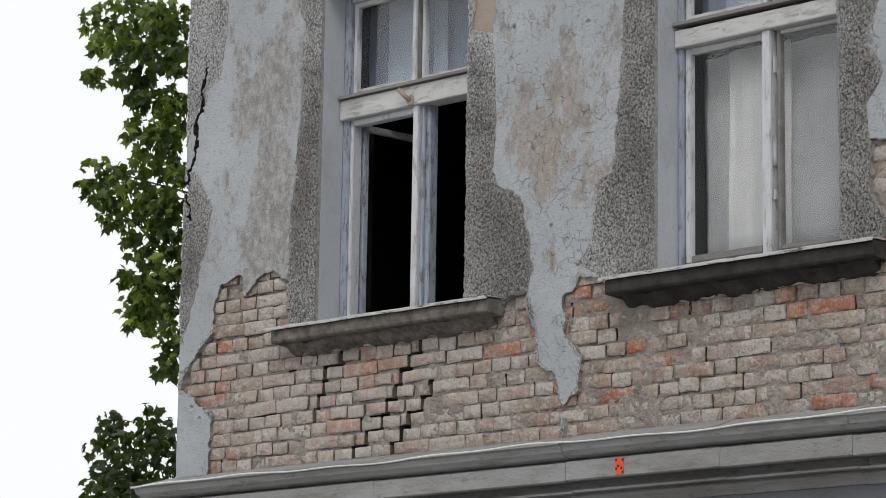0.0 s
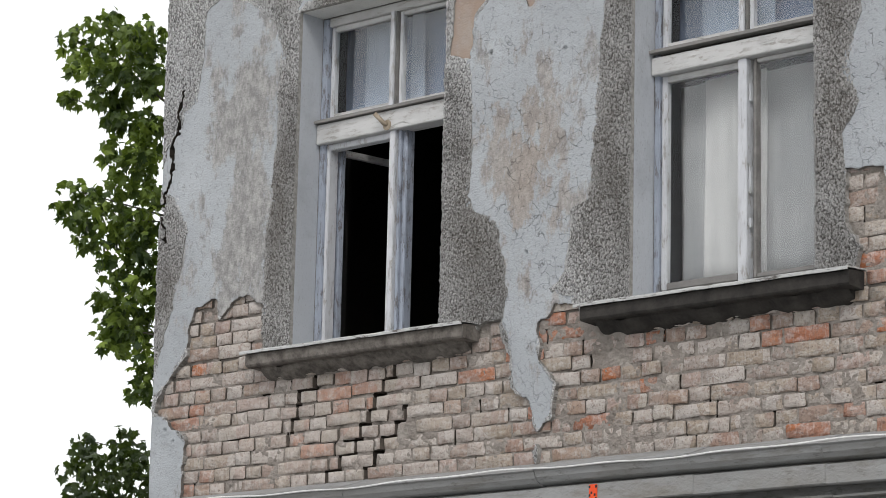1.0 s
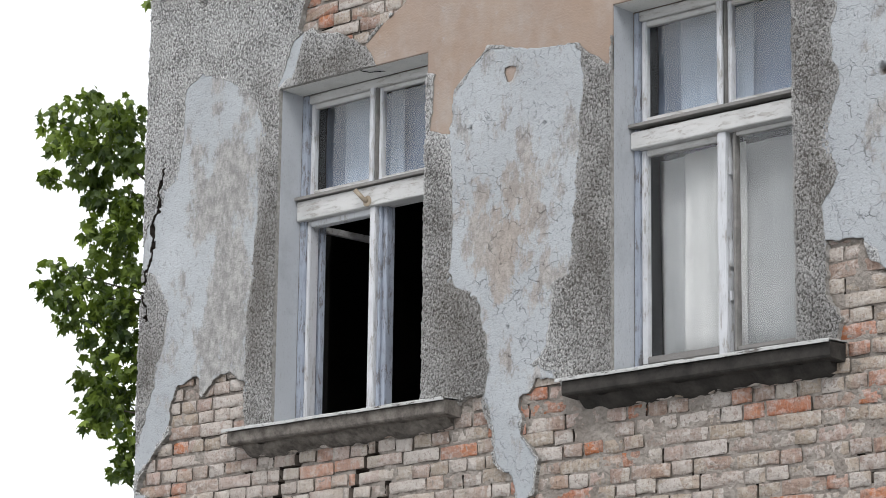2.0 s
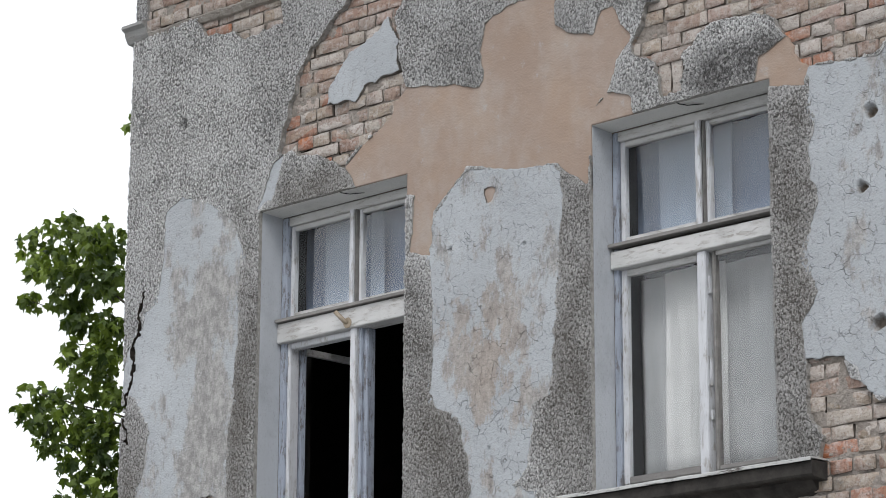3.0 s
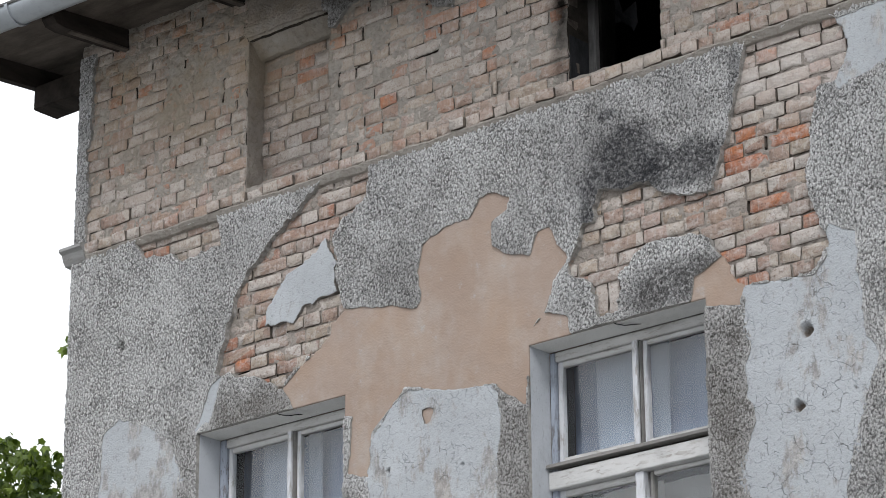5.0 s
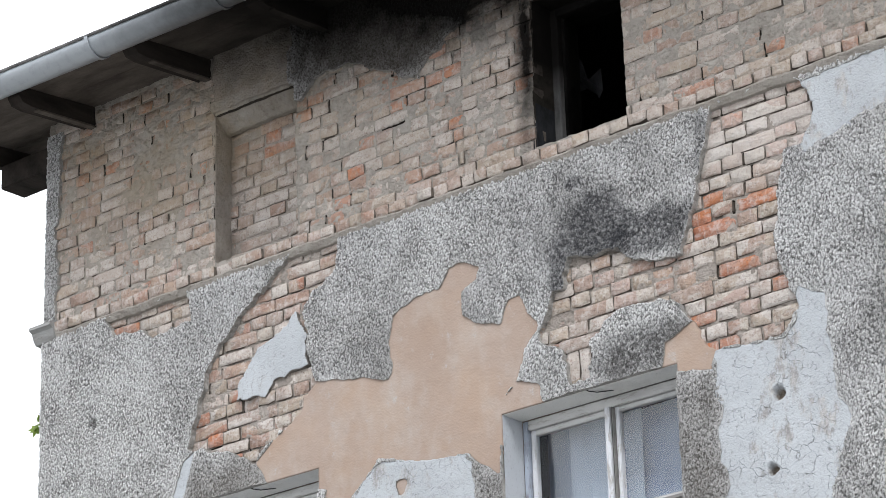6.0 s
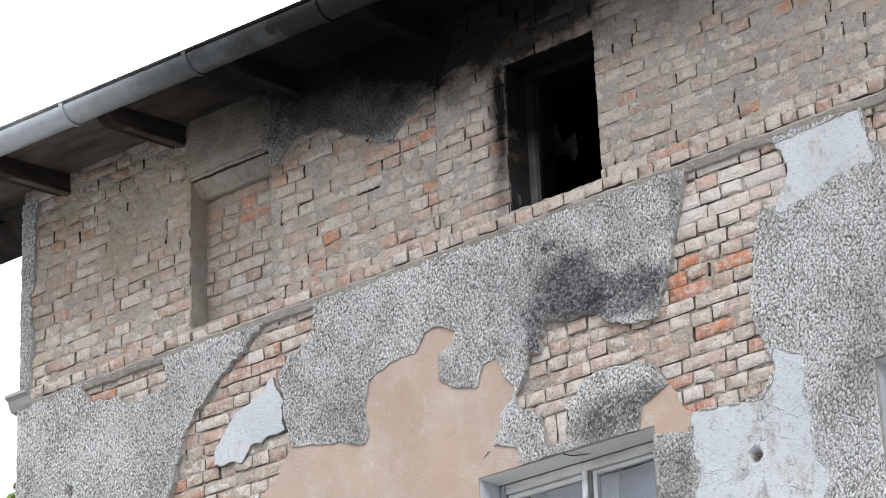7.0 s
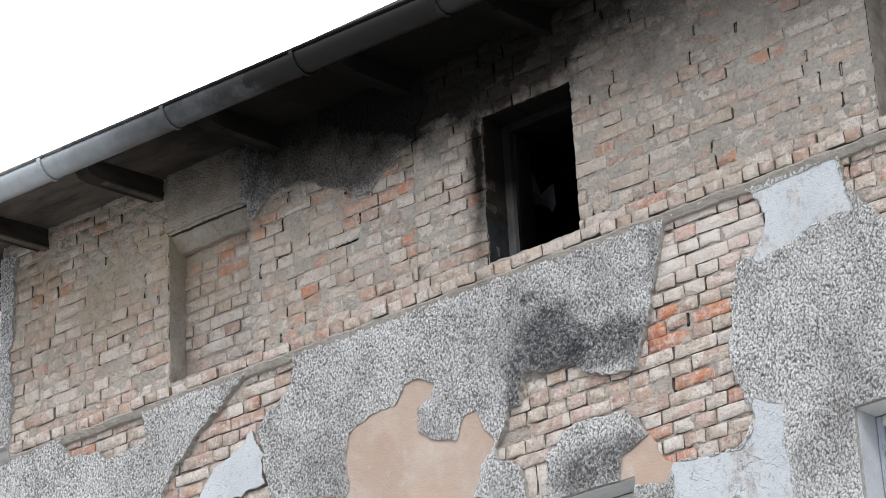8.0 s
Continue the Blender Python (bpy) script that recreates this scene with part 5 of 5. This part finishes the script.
def attic_bare(mid, z, half):
    if any(h[0] - half < mid < h[1] + half and h[2] < z < h[3] + 0.02 for h in NICHES + [ATTIC_WIN]):
        return False
    return not (2.15 < mid < 3.2 and z > 8.66) and not (1.5 < mid < 2.0 and z > 8.66)


for wall, x0, x1 in ((attic_l, 0.06, NICHES[0][0]), (attic_l, NICHES[0][1], 3.3), (attic_r, 3.3, ATTIC_WIN[0]), (attic_r, ATTIC_WIN[1], NICHES[1][0])):
    lay(wall, x0, x1, LEDGE_Z + 0.047, 8.97, attic_bare)
lay(attic_r, ATTIC_WIN[0], ATTIC_WIN[1], ATTIC_WIN[3], 8.97, attic_bare)
lay(attic_l, NICHES[0][0], NICHES[0][1], LEDGE_Z + 0.075, 8.58, lambda *a: True, 0.136)

x = 0.12
while x < 6.9:
    w = 0.12 * rb.uniform(0.7, 1.05)
    ob = new("brick", rb.choice(HEADERS))
    ob.scale = (w / 0.12, 1, rb.uniform(0.78, 1.0))
    ob.parent = ledge
    ob.location = (x + w / 2, -0.044 + rb.gauss(0, 0.006), 0.008 + rb.gauss(0, 0.004))
    ob.rotation_euler = (rb.gauss(0.05, 0.05), rb.gauss(0, 0.03), rb.gauss(0, 0.04))
    x += w + 0.005

# ================= mortar =================
# between the bare bricks, smeared over them in places, open along the stair cracks and fallen joints
def open_joints(X, Z):
    """Positive inside the joints that have lost their mortar."""
    out = np.full(X.shape, -1.0)
    x0, z0, cell = X[0, 0], Z[0, 0], X[1, 0] - X[0, 0]
    for a, b, c, d in GAPS:
        i0, i1 = int((a - x0) / cell) - 2, int((b - x0) / cell) + 4
        j0, j1 = int((c - z0) / cell) - 2, int((d - z0) / cell) + 4
        if i1 <= 0 or j1 <= 0 or i0 >= X.shape[0] or j0 >= X.shape[1]:
            continue
        w = (slice(max(i0, 0), i1), slice(max(j0, 0), j1))
        out[w] = np.maximum(out[w], -rect_sd(X[w], Z[w], a, b, c, d))
    return out


def stair_slits(X, Z):
    slit = np.full(X.shape, -1.0)
    for pts in STAIR_CRACKS:
        z, last = BASE_Z, None
        while z < 4.35:
            c = crack_x(pts, z + COURSE / 2)
            if c is not None:
                slit = np.maximum(slit, -rect_sd(X, Z, c - 0.016, c + 0.017, z - 0.006, z + COURSE + 0.006))
                if last is not None:
                    slit = np.maximum(slit, -rect_sd(X, Z, min(c, last) - 0.01, max(c, last) + 0.014, z - 0.016, z + 0.014))
            last = c
            z += COURSE
    return slit


MX, MZ = grid(0.0, 6.6, BASE_Z, LEDGE_Z - 0.03, 0.007)
mk, mb, ms, mo = areas(MX, MZ)
smeared = np.clip((MX - 1.8) / 0.8, 0, 1) * 0.0035 * (MZ < 5)
mortar_y = 0.0095 - smeared - 0.018 * np.clip(vnoise(MX, MZ, 0.16, 14) - 0.32, -0.1, 1) - 0.006 * vnoise(MX, MZ, 0.05, 15) - 0.0055 * vnoise(MX, MZ, 0.018, 3)
slits = np.maximum(stair_slits(MX, MZ), open_joints(MX, MZ))
joint = sheet("mortar", MX, MZ, np.maximum.reduce([mk - 0.03, slits, 0.004 - mo]), mortar_y, CORE, MORTAR, True, JOINT_SHADE)
joint.parent = wall_low
AX, AZ = grid(0.0, RIGHT, LEDGE_Z, TOP_Z, 0.0075)
attic_o = np.minimum.reduce([rect_sd(AX, AZ, *h) for h in NICHES + [ATTIC_WIN]])
attic_mortar = (0.0035 - 0.0035 * np.clip((AX - 4.2) / 0.8, 0, 1) * np.clip((AZ - 7.75) / 0.1, 0, 1) - 0.016 * np.clip(vnoise(AX, AZ, 0.17, 14) - 0.25, -0.1, 1)
                - 0.006 * vnoise(AX, AZ, 0.05, 15) - 0.0055 * vnoise(AX, AZ, 0.018, 3))
gaps = open_joints(AX, AZ)
for wall, sd in ((attic_l, AX - 3.3), (attic_r, 3.3 - AX)):
    sheet("mortar", AX, AZ, np.maximum.reduce([sd, gaps, -attic_o]), attic_mortar, CORE, LIME, True, JOINT_SHADE).parent = wall
